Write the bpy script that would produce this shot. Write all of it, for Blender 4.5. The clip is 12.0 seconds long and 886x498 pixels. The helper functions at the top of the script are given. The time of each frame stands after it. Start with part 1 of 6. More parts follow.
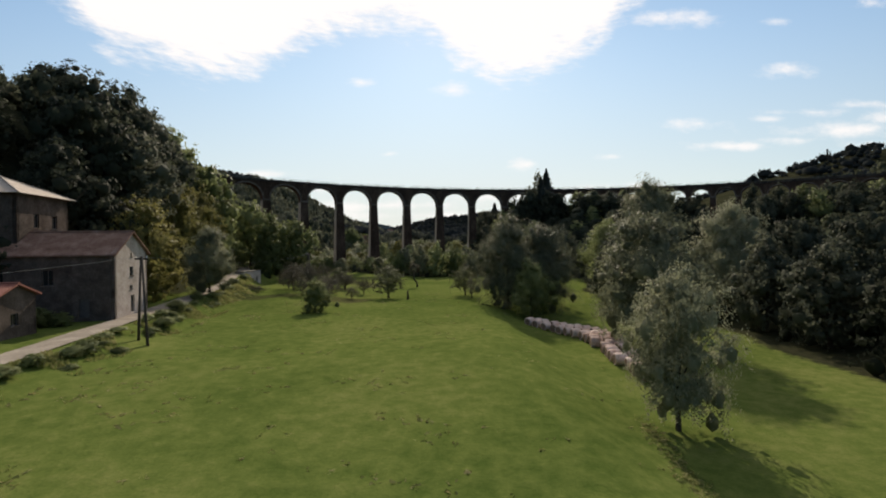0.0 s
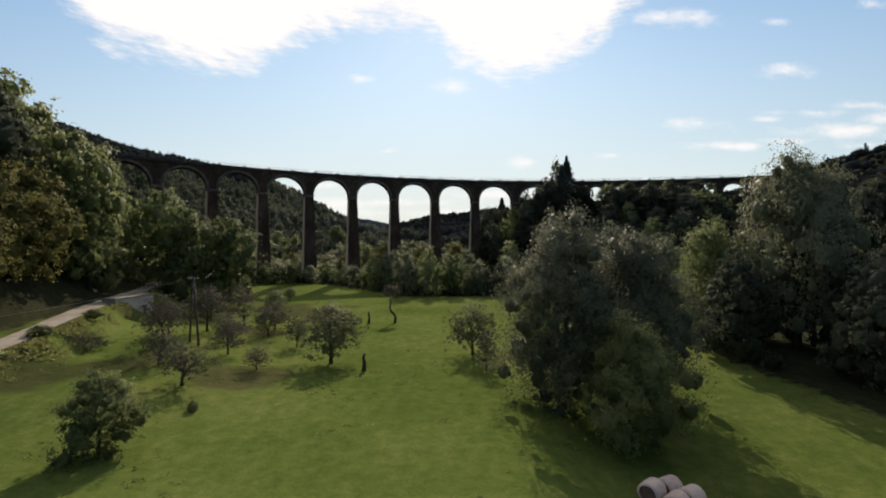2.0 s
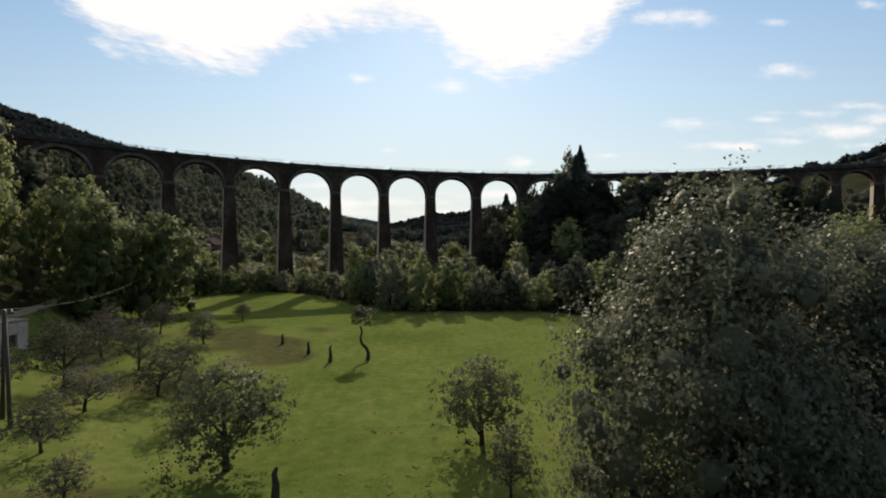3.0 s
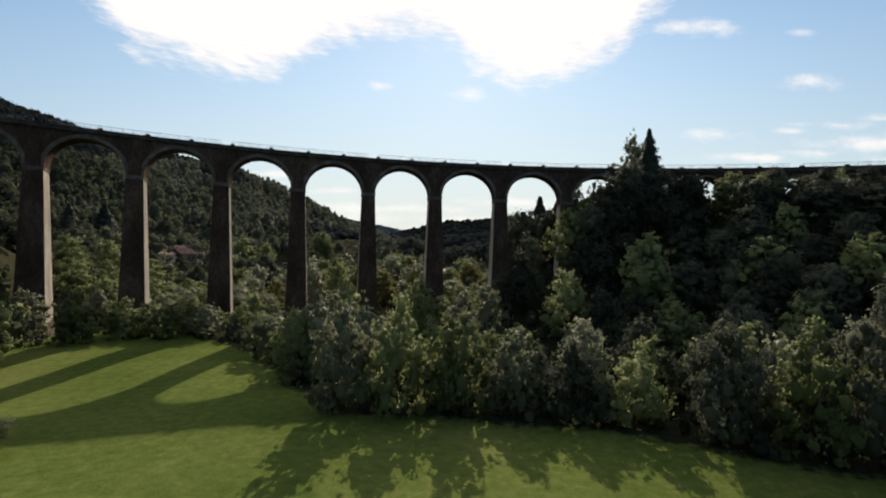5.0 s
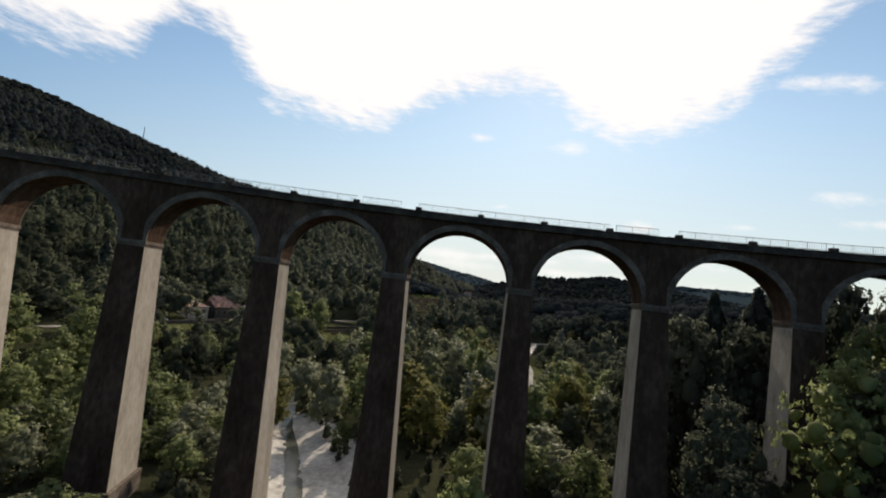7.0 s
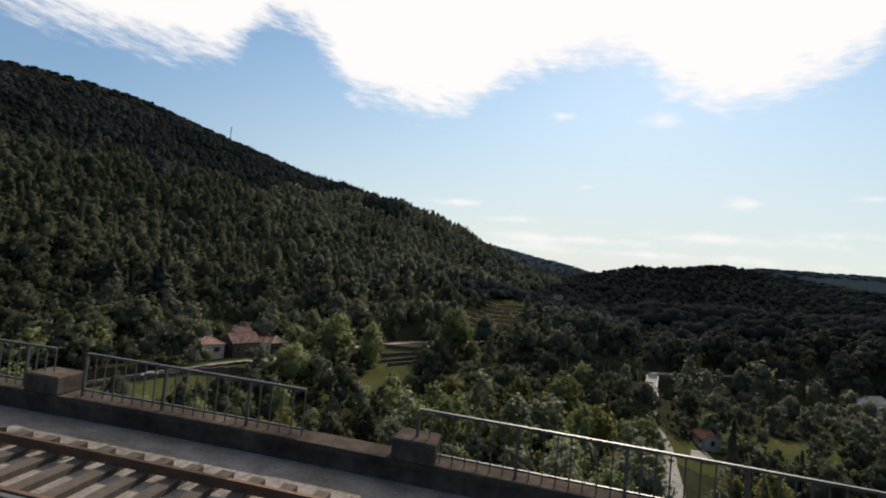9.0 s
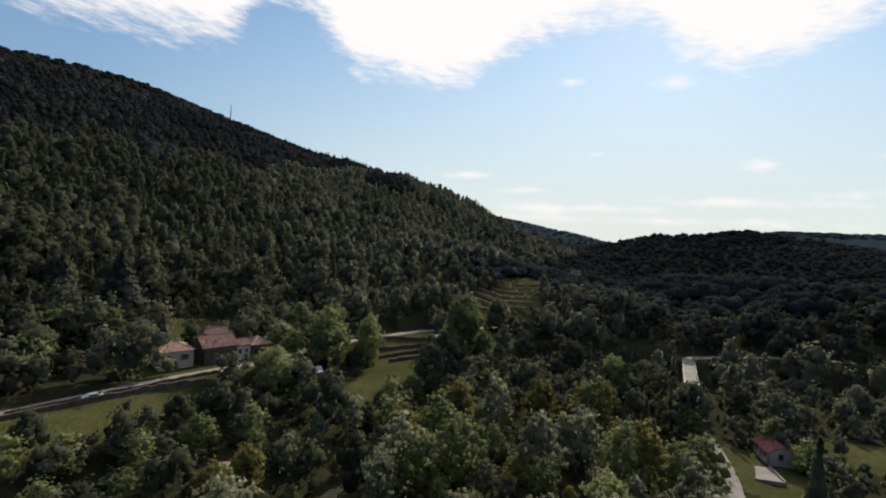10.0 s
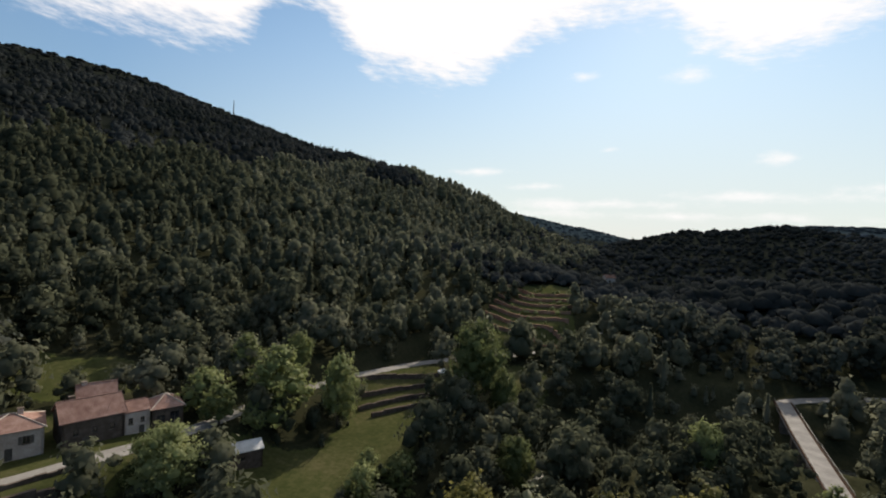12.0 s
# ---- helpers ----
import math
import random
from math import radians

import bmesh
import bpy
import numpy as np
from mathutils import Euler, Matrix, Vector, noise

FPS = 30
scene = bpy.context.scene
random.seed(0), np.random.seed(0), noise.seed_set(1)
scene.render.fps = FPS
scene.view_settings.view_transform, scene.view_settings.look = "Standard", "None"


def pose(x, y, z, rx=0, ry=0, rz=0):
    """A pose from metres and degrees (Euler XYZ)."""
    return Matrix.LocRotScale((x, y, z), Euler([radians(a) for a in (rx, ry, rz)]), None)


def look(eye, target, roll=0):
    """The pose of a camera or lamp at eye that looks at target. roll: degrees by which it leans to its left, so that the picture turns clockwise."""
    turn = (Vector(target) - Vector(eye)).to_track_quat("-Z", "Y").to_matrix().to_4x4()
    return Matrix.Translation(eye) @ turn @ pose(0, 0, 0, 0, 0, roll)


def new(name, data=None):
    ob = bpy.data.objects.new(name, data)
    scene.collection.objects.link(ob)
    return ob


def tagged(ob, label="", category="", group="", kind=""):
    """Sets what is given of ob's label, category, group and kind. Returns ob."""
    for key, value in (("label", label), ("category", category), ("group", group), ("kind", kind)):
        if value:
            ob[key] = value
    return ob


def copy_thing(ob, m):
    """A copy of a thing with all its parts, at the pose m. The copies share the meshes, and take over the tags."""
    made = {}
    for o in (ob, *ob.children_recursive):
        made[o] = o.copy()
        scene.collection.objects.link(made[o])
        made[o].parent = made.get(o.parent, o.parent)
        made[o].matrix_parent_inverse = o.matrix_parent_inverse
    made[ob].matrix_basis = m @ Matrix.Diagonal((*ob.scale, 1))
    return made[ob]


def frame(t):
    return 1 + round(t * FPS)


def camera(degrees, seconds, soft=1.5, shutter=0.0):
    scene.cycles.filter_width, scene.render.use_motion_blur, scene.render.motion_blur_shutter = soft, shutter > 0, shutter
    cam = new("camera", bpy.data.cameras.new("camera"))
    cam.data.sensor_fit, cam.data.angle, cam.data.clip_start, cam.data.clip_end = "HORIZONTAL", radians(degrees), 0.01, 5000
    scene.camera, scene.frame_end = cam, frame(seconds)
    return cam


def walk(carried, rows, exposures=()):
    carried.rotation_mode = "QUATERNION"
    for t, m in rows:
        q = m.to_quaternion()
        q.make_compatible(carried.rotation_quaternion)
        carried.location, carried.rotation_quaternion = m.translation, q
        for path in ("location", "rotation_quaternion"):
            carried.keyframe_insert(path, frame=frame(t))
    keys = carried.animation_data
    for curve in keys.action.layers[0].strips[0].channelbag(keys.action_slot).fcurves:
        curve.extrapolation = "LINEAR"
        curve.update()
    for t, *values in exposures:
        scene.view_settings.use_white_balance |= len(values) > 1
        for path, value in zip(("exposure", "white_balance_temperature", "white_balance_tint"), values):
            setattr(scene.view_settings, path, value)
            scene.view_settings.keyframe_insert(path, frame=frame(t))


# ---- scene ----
# camera: t, x, y, z, yaw, pitch, roll
cam = camera(87.1, 12.0, soft=1.95)
ROWS = [
    (0.0, 0.66, 1.62, -1.16, 0.14, -0.39, 0.76),
    (0.5, 0.83, 12.05, -0.35, -0.01, -0.27, 0.77),
    (1.0, 1.06, 23.99, 0.60, 0.07, -0.43, 0.56),
    (1.5, 1.34, 34.90, 1.18, 0.04, -0.58, 0.46),
    (2.0, 1.56, 47.39, 1.62, -0.07, -0.70, 0.30),
    (2.5, 1.68, 58.98, 1.93, -0.25, -0.68, 0.00),
    (3.0, 2.38, 71.62, 2.25, -0.22, -0.72, 0.26),
    (3.2, 2.55, 75.94, 2.46, -0.25, -0.80, 0.35),
    (4.8, 4.43, 117.33, 5.13, 1.25, -0.05, -0.99),
    (5.0, 4.36, 122.12, 5.89, 1.69, 0.13, -0.91),
    (5.5, 4.81, 135.16, 7.45, 3.14, 0.25, -2.08),
    (6.0, 4.56, 149.21, 9.74, 6.00, 1.11, -4.14),
    (6.5, 3.63, 163.19, 13.13, 8.70, 3.73, -5.08),
    (7.0, 2.20, 177.93, 17.74, 12.55, 5.39, -5.96),
    (7.5, -0.23, 191.30, 22.26, 16.21, 5.59, -6.86),
    (7.7, -2.12, 196.81, 23.93, 17.07, 5.18, -6.63),
    (9.3, -14.57, 240.90, 33.29, 23.73, 1.49, -5.13),
    (9.5, -15.82, 245.52, 34.00, 24.21, 0.62, -4.92),
    (10.0, -20.05, 257.07, 35.12, 24.10, -0.75, -3.25),
    (10.5, -24.59, 268.21, 35.88, 23.58, -1.02, -2.61),
    (11.0, -29.54, 280.40, 36.58, 24.16, -1.17, -2.87),
    (11.5, -33.94, 291.83, 37.00, 24.98, -1.17, -2.97),
    (12.0, -38.49, 303.88, 37.52, 25.61, -1.18, -2.83),
]
walk(cam, [(t, pose(x, y, z, 90 + pitch, roll, yaw)) for t, x, y, z, yaw, pitch, roll in ROWS], exposures=[(0.0, 0.33, 7500, 15), (7.6, 0.31, 7400, 14), (9.3, 0.26, 7300, 14), (12.0, 0.32, 7300, 14)])

# ---- sky and sun ----
SUN_EL, SUN_AZ = 31.4, 0.0
world = bpy.data.worlds.new("world")
scene.world = world
world.use_nodes = True
wn, wl = world.node_tree.nodes, world.node_tree.links
wn.clear()


def wmath(op, a, b=None, clamp=False):
    n = wn.new("ShaderNodeMath")
    n.operation, n.use_clamp = op, clamp
    for i, v in enumerate((a, b)):
        if v is None:
            continue
        if isinstance(v, (int, float)):
            n.inputs[i].default_value = v
        else:
            wl.new(v, n.inputs[i])
    return n.outputs[0]


def wnoise(vec, scale, detail, rough=0.55):
    n = wn.new("ShaderNodeTexNoise")
    n.inputs["Scale"].default_value, n.inputs["Detail"].default_value, n.inputs["Roughness"].default_value = scale, detail, rough
    wl.new(vec, n.inputs["Vector"])
    return n.outputs["Fac"]


sky = wn.new("ShaderNodeTexSky")
sky.sky_type, sky.sun_disc = "NISHITA", False
sky.sun_elevation, sky.sun_rotation = radians(SUN_EL), radians(SUN_AZ)
sky.altitude, sky.air_density, sky.dust_density, sky.ozone_density = 300, 1.0, 0.08, 1.6
bg_sky = wn.new("ShaderNodeBackground")
bg_sky.inputs["Strength"].default_value = 0.139
coord = wn.new("ShaderNodeTexCoord")
sep = wn.new("ShaderNodeSeparateXYZ")
wl.new(coord.outputs["Generated"], sep.inputs[0])
wx, wy, wz = sep.outputs
# the air near the horizon is hazy and less bright than a clear sky's
dim = wn.new("ShaderNodeMapRange")
dim.interpolation_type = "SMOOTHSTEP"
dim.inputs["From Min"].default_value, dim.inputs["From Max"].default_value = 0.0, 0.42
dim.inputs["To Min"].default_value, dim.inputs["To Max"].default_value = 0.60, 0.94
wl.new(wz, dim.inputs["Value"])
grey = wn.new("ShaderNodeMix")
grey.data_type, grey.blend_type = "RGBA", "MULTIPLY"
grey.inputs["Factor"].default_value = 1.0
wl.new(sky.outputs[0], grey.inputs["A"])
tone = wn.new("ShaderNodeCombineXYZ")
for axis_i, (away, sunward) in enumerate(((0.69, 1.07), (0.855, 1.085), (0.91, 0.955))):  # deeper blue away from the sun
    gain = wn.new("ShaderNodeMapRange")
    gain.inputs["From Min"].default_value, gain.inputs["From Max"].default_value = 0.45, 0.97
    gain.inputs["To Min"].default_value, gain.inputs["To Max"].default_value = away, sunward
    wl.new(wy, gain.inputs["Value"])
    wl.new(wmath("MULTIPLY", dim.outputs[0], gain.outputs[0]), tone.inputs[axis_i])
wl.new(tone.outputs[0], grey.inputs["B"])
wl.new(grey.outputs["Result"], bg_sky.inputs["Color"])
ahead = wmath("MAXIMUM", wy, 0.08)
cu, cv = wmath("DIVIDE", wx, ahead), wmath("DIVIDE", wz, ahead)
flat = wn.new("ShaderNodeCombineXYZ")
wl.new(cu, flat.inputs[0])
wl.new(wmath("MULTIPLY", cv, 2.0), flat.inputs[1])
n_big, n_fine = wnoise(flat.outputs[0], 3.5, 4), wnoise(flat.outputs[0], 11.0, 8, 0.65)
# the great bank: its ragged lower edge, as bearing and height in degrees
EDGE = [(-80, 20.5), (-67, 19.4), (-63, 19.1), (-59, 19.2), (-55, 19.6), (-51, 20.3), (-48.5, 22), (-46.5, 24.6), (-43.5, 25.4), (-40, 23.3), (-37, 20.8), (-34.5, 19.2),
        (-31.5, 18.9), (-28, 18.5), (-23, 19.2), (-20, 20.6), (-16, 23), (-10, 24.4), (-5.6, 25), (-1.2, 24.2), (1, 22), (4, 20.6), (8, 19.4), (11, 19.5), (14, 20.5), (18, 21.8), (20.5, 24), (24, 26.5), (28, 29.5), (40, 32), (60, 33)]
bearing = wmath("MULTIPLY", wmath("ARCTAN2", wx, wy), 180 / math.pi)
rise_deg = wmath("MULTIPLY", wmath("ARCSINE", wz), 180 / math.pi)
edge_curve = wn.new("ShaderNodeFloatCurve")
edge_pts = edge_curve.mapping.curves[0].points
for k, (a, h) in enumerate(EDGE):
    q = ((a + 80) / 140, (h - 15) / 20)
    if k in (0, len(EDGE) - 1):
        edge_pts[0 if k == 0 else -1].location = q
    else:
        edge_pts.new(*q)
edge_curve.mapping.update()
wl.new(wmath("DIVIDE", wmath("ADD", bearing, 80.0), 140.0, True), edge_curve.inputs["Value"])
edge_h = wmath("ADD", wmath("MULTIPLY", edge_curve.outputs[0], 20.0), 15.0)
streak = wn.new("ShaderNodeCombineXYZ")
wl.new(wmath("ADD", wmath("MULTIPLY", bearing, 0.05), wmath("MULTIPLY", rise_deg, 0.05)), streak.inputs[0])
wl.new(wmath("MULTIPLY", rise_deg, 0.16), streak.inputs[1])
n_puff, n_wisp = wnoise(streak.outputs[0], 2.2, 5), wnoise(streak.outputs[0], 9.0, 8, 0.62)
bank_field = wmath("SUBTRACT", rise_deg, edge_h)
bank_field = wmath("ADD", bank_field, wmath("ADD", wmath("MULTIPLY", wmath("SUBTRACT", n_puff, 0.48), 4.6), wmath("MULTIPLY", wmath("SUBTRACT", n_wisp, 0.5), 6.0)))
bank_mask = wn.new("ShaderNodeMapRange")
bank_mask.interpolation_type = "SMOOTHSTEP"
bank_mask.inputs["From Min"].default_value, bank_mask.inputs["From Max"].default_value = -1.2, 2.8
wl.new(bank_field, bank_mask.inputs["Value"])
# unseen: the bank is carried on over the zenith, added to lift the fill
bank_top = wn.new("ShaderNodeMapRange")
bank_top.interpolation_type = "SMOOTHSTEP"
bank_top.inputs["From Min"].default_value, bank_top.inputs["From Max"].default_value = 62.0, 45.0
bank_top.inputs["To Min"].default_value = 0.7
wl.new(rise_deg, bank_top.inputs["Value"])
bank = wmath("MULTIPLY", bank_mask.outputs[0], bank_top.outputs[0])
# small clouds: centre and half-size on the plane ahead (across, up)
HEAPS = [
    (0.54, 0.478, 0.10, 0.022), (0.46, 0.48, 0.05, 0.017), (0.72, 0.47, 0.05, 0.012), (0.026, 0.332, 0.05, 0.016),
    (-0.174, 0.352, 0.03, 0.012), (0.178, 0.172, 0.038, 0.015), (-0.114, 0.199, 0.022, 0.008), (0.86, 0.235, 0.17, 0.020),
    (0.55, 0.255, 0.07, 0.012), (0.73, 0.365, 0.07, 0.020), (0.92, 0.506, 0.045, 0.012), (0.62, 0.205, 0.09, 0.010), (0.80, 0.275, 0.10, 0.010), (0.70, 0.262, 0.05, 0.008), (0.88, 0.290, 0.07, 0.010), (0.95, 0.262, 0.08, 0.016), (0.76, 0.215, 0.10, 0.012), (0.90, 0.205, 0.08, 0.010),
    (0.36, 0.185, 0.035, 0.008), (-0.40, 0.16, 0.10, 0.009), (-0.26, 0.125, 0.08, 0.008), (-0.12, 0.088, 0.24, 0.013), (0.14, 0.104, 0.18, 0.013), (0.02, 0.066, 0.32, 0.011), (0.42, 0.12, 0.16, 0.012),
]
field = None
for hu, hv, ru, rv in HEAPS:
    du = wmath("DIVIDE", wmath("SUBTRACT", cu, hu), ru)
    dv = wmath("DIVIDE", wmath("SUBTRACT", cv, hv), rv)
    f = wmath("SUBTRACT", 1.0, wmath("SQRT", wmath("ADD", wmath("MULTIPLY", du, du), wmath("MULTIPLY", dv, dv))))
    f = wmath("MULTIPLY", f, min(1.0, 0.25 + rv * 7))
    field = f if field is None else wmath("MAXIMUM", field, f)
ragged = wmath("ADD", wmath("MULTIPLY", wmath("SUBTRACT", n_big, 0.5), 0.60), wmath("MULTIPLY", wmath("SUBTRACT", n_fine, 0.5), 1.25))
mask = wn.new("ShaderNodeMapRange")
mask.interpolation_type = "SMOOTHSTEP"
mask.inputs["From Min"].default_value, mask.inputs["From Max"].default_value = -0.06, 0.55
wl.new(wmath("ADD", field, ragged), mask.inputs["Value"])
# thin veil low over the hills
veil = wn.new("ShaderNodeMapRange")
veil.interpolation_type = "SMOOTHSTEP"
veil.inputs["From Min"].default_value, veil.inputs["From Max"].default_value = 0.46, -0.02
veil.inputs["To Max"].default_value = 0.88
wl.new(wz, veil.inputs["Value"])
front = wn.new("ShaderNodeMapRange")
front.inputs["From Min"].default_value, front.inputs["From Max"].default_value = 0.05, 0.3
wl.new(wy, front.inputs["Value"])
# lets the added overhead cloud spill a little way behind
overhead = wn.new("ShaderNodeMapRange")
overhead.inputs["From Min"].default_value, overhead.inputs["From Max"].default_value = -0.45, 0.25
wl.new(wy, overhead.inputs["Value"])
cover = wmath("MAXIMUM", wmath("MULTIPLY", bank, overhead.outputs[0]), wmath("MULTIPLY", wmath("MULTIPLY", mask.outputs[0], 0.85), front.outputs[0]), True)
bg_cloud = wn.new("ShaderNodeBackground")
bg_cloud.inputs["Color"].default_value, bg_cloud.inputs["Strength"].default_value = (0.91, 0.96, 1.03, 1), 0.86
sky_mix = wn.new("ShaderNodeMixShader")
wl.new(cover, sky_mix.inputs[0])
bg_veil = wn.new("ShaderNodeBackground")
bg_veil.inputs["Color"].default_value, bg_veil.inputs["Strength"].default_value = (0.77, 0.89, 1.01, 1), 0.69
veil_mix = wn.new("ShaderNodeMixShader")
toward = wn.new("ShaderNodeMapRange")
toward.inputs["From Min"].default_value, toward.inputs["From Max"].default_value = 0.45, 1.0
toward.inputs["To Min"].default_value, toward.inputs["To Max"].default_value = 0.15, 1.0
wl.new(wy, toward.inputs["Value"])
wl.new(wmath("MULTIPLY", veil.outputs[0], toward.outputs[0]), veil_mix.inputs[0])
wl.new(bg_sky.outputs[0], veil_mix.inputs[1])
wl.new(bg_veil.outputs[0], veil_mix.inputs[2])
wl.new(veil_mix.outputs[0], sky_mix.inputs[1])
wl.new(bg_cloud.outputs[0], sky_mix.inputs[2])
w_out = wn.new("ShaderNodeOutputWorld")
wl.new(sky_mix.outputs[0], w_out.inputs[0])

sun = new("sun", bpy.data.lights.new("sun", "SUN"))
sun.data.energy, sun.data.angle, sun.data.color = 4.4, radians(0.6), (1.0, 0.94, 0.84)
sun.matrix_world = look((0, 0, 0), (-math.sin(radians(SUN_AZ)) * math.cos(radians(SUN_EL)), -math.cos(radians(SUN_AZ)) * math.cos(radians(SUN_EL)), -math.sin(radians(SUN_EL))))

# ---- materials ----


def material(name, stops, scale=1.0, fine=12.0, rough=0.85, bump=0.3, island=0.0, object_var=0.0, spec=0.3, metal=0.0, translucent=0.0, stretch=(1, 1, 1), dist=0.05, tint=0.0):
    """A surface of two or three colours mixed by coarse and fine grain, with relief."""
    m = bpy.data.materials.new(name)
    m.use_nodes = True
    n, l = m.node_tree.nodes, m.node_tree.links
    p = n["Principled BSDF"]
    tc, mp = n.new("ShaderNodeTexCoord"), n.new("ShaderNodeMapping")
    mp.inputs["Scale"].default_value = stretch
    l.new(tc.outputs["Object"], mp.inputs["Vector"])
    coarse, grain, ramp = n.new("ShaderNodeTexNoise"), n.new("ShaderNodeTexNoise"), n.new("ShaderNodeValToRGB")
    for t, s, d in ((coarse, scale, 5), (grain, fine, 6)):
        t.inputs["Scale"].default_value, t.inputs["Detail"].default_value, t.inputs["Roughness"].default_value = s, d, 0.6
        l.new(mp.outputs[0], t.inputs["Vector"])

    def calc(op, a, b):
        k = n.new("ShaderNodeMath")
        k.operation = op
        for i, v in enumerate((a, b)):
            if isinstance(v, (int, float)):
                k.inputs[i].default_value = v
            else:
                l.new(v, k.inputs[i])
        return k.outputs[0]

    fac = calc("ADD", calc("MULTIPLY", coarse.outputs["Fac"], 0.6), calc("MULTIPLY", grain.outputs["Fac"], 0.4))
    geo, info = n.new("ShaderNodeNewGeometry"), n.new("ShaderNodeObjectInfo")
    if island:
        fac = calc("ADD", fac, calc("MULTIPLY", calc("SUBTRACT", geo.outputs["Random Per Island"], 0.5), island))
    if object_var:
        fac = calc("ADD", fac, calc("MULTIPLY", calc("SUBTRACT", info.outputs["Random"], 0.5), object_var))
    if tint:
        at = n.new("ShaderNodeAttribute")
        at.attribute_name = "tint"
        fac = calc("ADD", fac, calc("MULTIPLY", calc("SUBTRACT", at.outputs["Fac"], 0.5), tint))
    l.new(fac, ramp.inputs[0])
    e = ramp.color_ramp.elements
    pos = [0.34 + 0.32 * i / (len(stops) - 1) for i in range(len(stops))]
    e[0].position, e[1].position = pos[0], pos[-1]
    for q in pos[1:-1]:
        e.new(q)
    for el, c in zip(e, stops):
        el.color = (*c, 1)
    l.new(ramp.outputs[0], p.inputs["Base Color"])
    p.inputs["Roughness"].default_value, p.inputs["Metallic"].default_value, p.inputs["Specular IOR Level"].default_value = rough, metal, spec
    if bump:
        b = n.new("ShaderNodeBump")
        b.inputs["Strength"].default_value, b.inputs["Distance"].default_value = bump, dist
        l.new(fac, b.inputs["Height"])
        l.new(b.outputs[0], p.inputs["Normal"])
    if translucent:
        tr, mx = n.new("ShaderNodeBsdfTranslucent"), n.new("ShaderNodeMixShader")
        l.new(ramp.outputs[0], tr.inputs["Color"])
        mx.inputs[0].default_value = translucent
        l.new(p.outputs[0], mx.inputs[1])
        l.new(tr.outputs[0], mx.inputs[2])
        l.new(mx.outputs[0], n["Material Output"].inputs["Surface"])
    return m


LANE = material("gravel_lane", [(0.14, 0.122, 0.10), (0.215, 0.19, 0.158), (0.30, 0.27, 0.23)], 0.4, 4.0, 0.95, 0.4, spec=0.05)
ROAD = material("pale_road", [(0.15, 0.143, 0.132), (0.21, 0.202, 0.188), (0.28, 0.27, 0.25)], 0.3, 5.0, 0.95, 0.3, spec=0.1)
WATER = material("river_water", [(0.03, 0.034, 0.026), (0.055, 0.058, 0.045)], 0.2, 1.6, 0.22, 0.6, spec=0.35, dist=0.1)
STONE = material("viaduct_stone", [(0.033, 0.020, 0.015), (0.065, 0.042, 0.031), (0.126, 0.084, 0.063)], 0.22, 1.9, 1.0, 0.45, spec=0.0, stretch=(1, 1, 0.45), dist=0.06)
# pier sides: pale stone, with part of the sun's brightness in the colour
STONE_SIDE = material("pale_sunlit_stone", [(0.200, 0.175, 0.149), (0.310, 0.278, 0.238), (0.410, 0.378, 0.329)], 0.3, 2.2, 1.0, 0.45, spec=0.0, stretch=(1, 1, 0.45), dist=0.06)
STONE_PALE = material("dressed_stone", [(0.064, 0.051, 0.043), (0.124, 0.102, 0.086), (0.224, 0.190, 0.160)], 0.5, 3.5, 1.0, 0.6, spec=0.0, dist=0.08)
STONE_DARK = material("weathered_coping", [(0.030, 0.025, 0.022), (0.060, 0.050, 0.043), (0.11, 0.094, 0.08)], 0.6, 4.0, 1.0, 0.5, spec=0.0)
BALLAST = material("ballast", [(0.10, 0.09, 0.08), (0.19, 0.17, 0.15), (0.28, 0.26, 0.24)], 1.5, 14.0, 0.95, 0.9, spec=0.2)
STEEL = material("painted_steel", [(0.064, 0.068, 0.068), (0.104, 0.108, 0.108)], 2.0, 12.0, 0.5, 0.1, spec=0.4, metal=0.4)
RUST = material("rusty_rail", [(0.10, 0.06, 0.04), (0.20, 0.12, 0.08)], 2.0, 12.0, 0.6, 0.2, metal=0.6)
BARK = material("bark", [(0.030, 0.024, 0.018), (0.065, 0.052, 0.040), (0.11, 0.09, 0.075)], 1.2, 7.0, 0.95, 0.9, spec=0.1, stretch=(1, 1, 0.3))
LEAF = material("broad_leaves", [(0.107, 0.130, 0.053), (0.190, 0.223, 0.091), (0.294, 0.324, 0.152)], 0.09, 0.8, 0.60, 0.0, island=0.12, object_var=0.24, spec=0.12, translucent=0.52)
# oak's own dark leaf, also carrying shade as colour on knoll and river trees
LEAF_OAK = material("dark_oak_and_shade_leaves", [(0.035, 0.043, 0.029), (0.067, 0.078, 0.054), (0.130, 0.141, 0.099)], 0.09, 0.8, 0.7, 0.0, island=0.10, object_var=0.24, spec=0.05, translucent=0.45)
LEAF_FRUIT = material("fruit_tree_leaves", [(0.052, 0.063, 0.032), (0.097, 0.109, 0.057), (0.187, 0.196, 0.114)], 0.09, 0.8, 0.6, 0.0, island=0.16, object_var=0.2, spec=0.12, translucent=0.45)
LEAF_DUSK = material("dark_grey_green_leaves", [(0.085, 0.094, 0.059), (0.145, 0.157, 0.098), (0.234, 0.241, 0.167)], 0.1, 0.8, 0.55, 0.0, island=0.18, object_var=0.16, spec=0.15, translucent=0.42)
LEAF_GREY = material("grey_green_leaves", [(0.127, 0.140, 0.086), (0.219, 0.234, 0.145), (0.332, 0.340, 0.233)], 0.1, 0.8, 0.55, 0.0, island=0.14, object_var=0.20, spec=0.15, translucent=0.52)
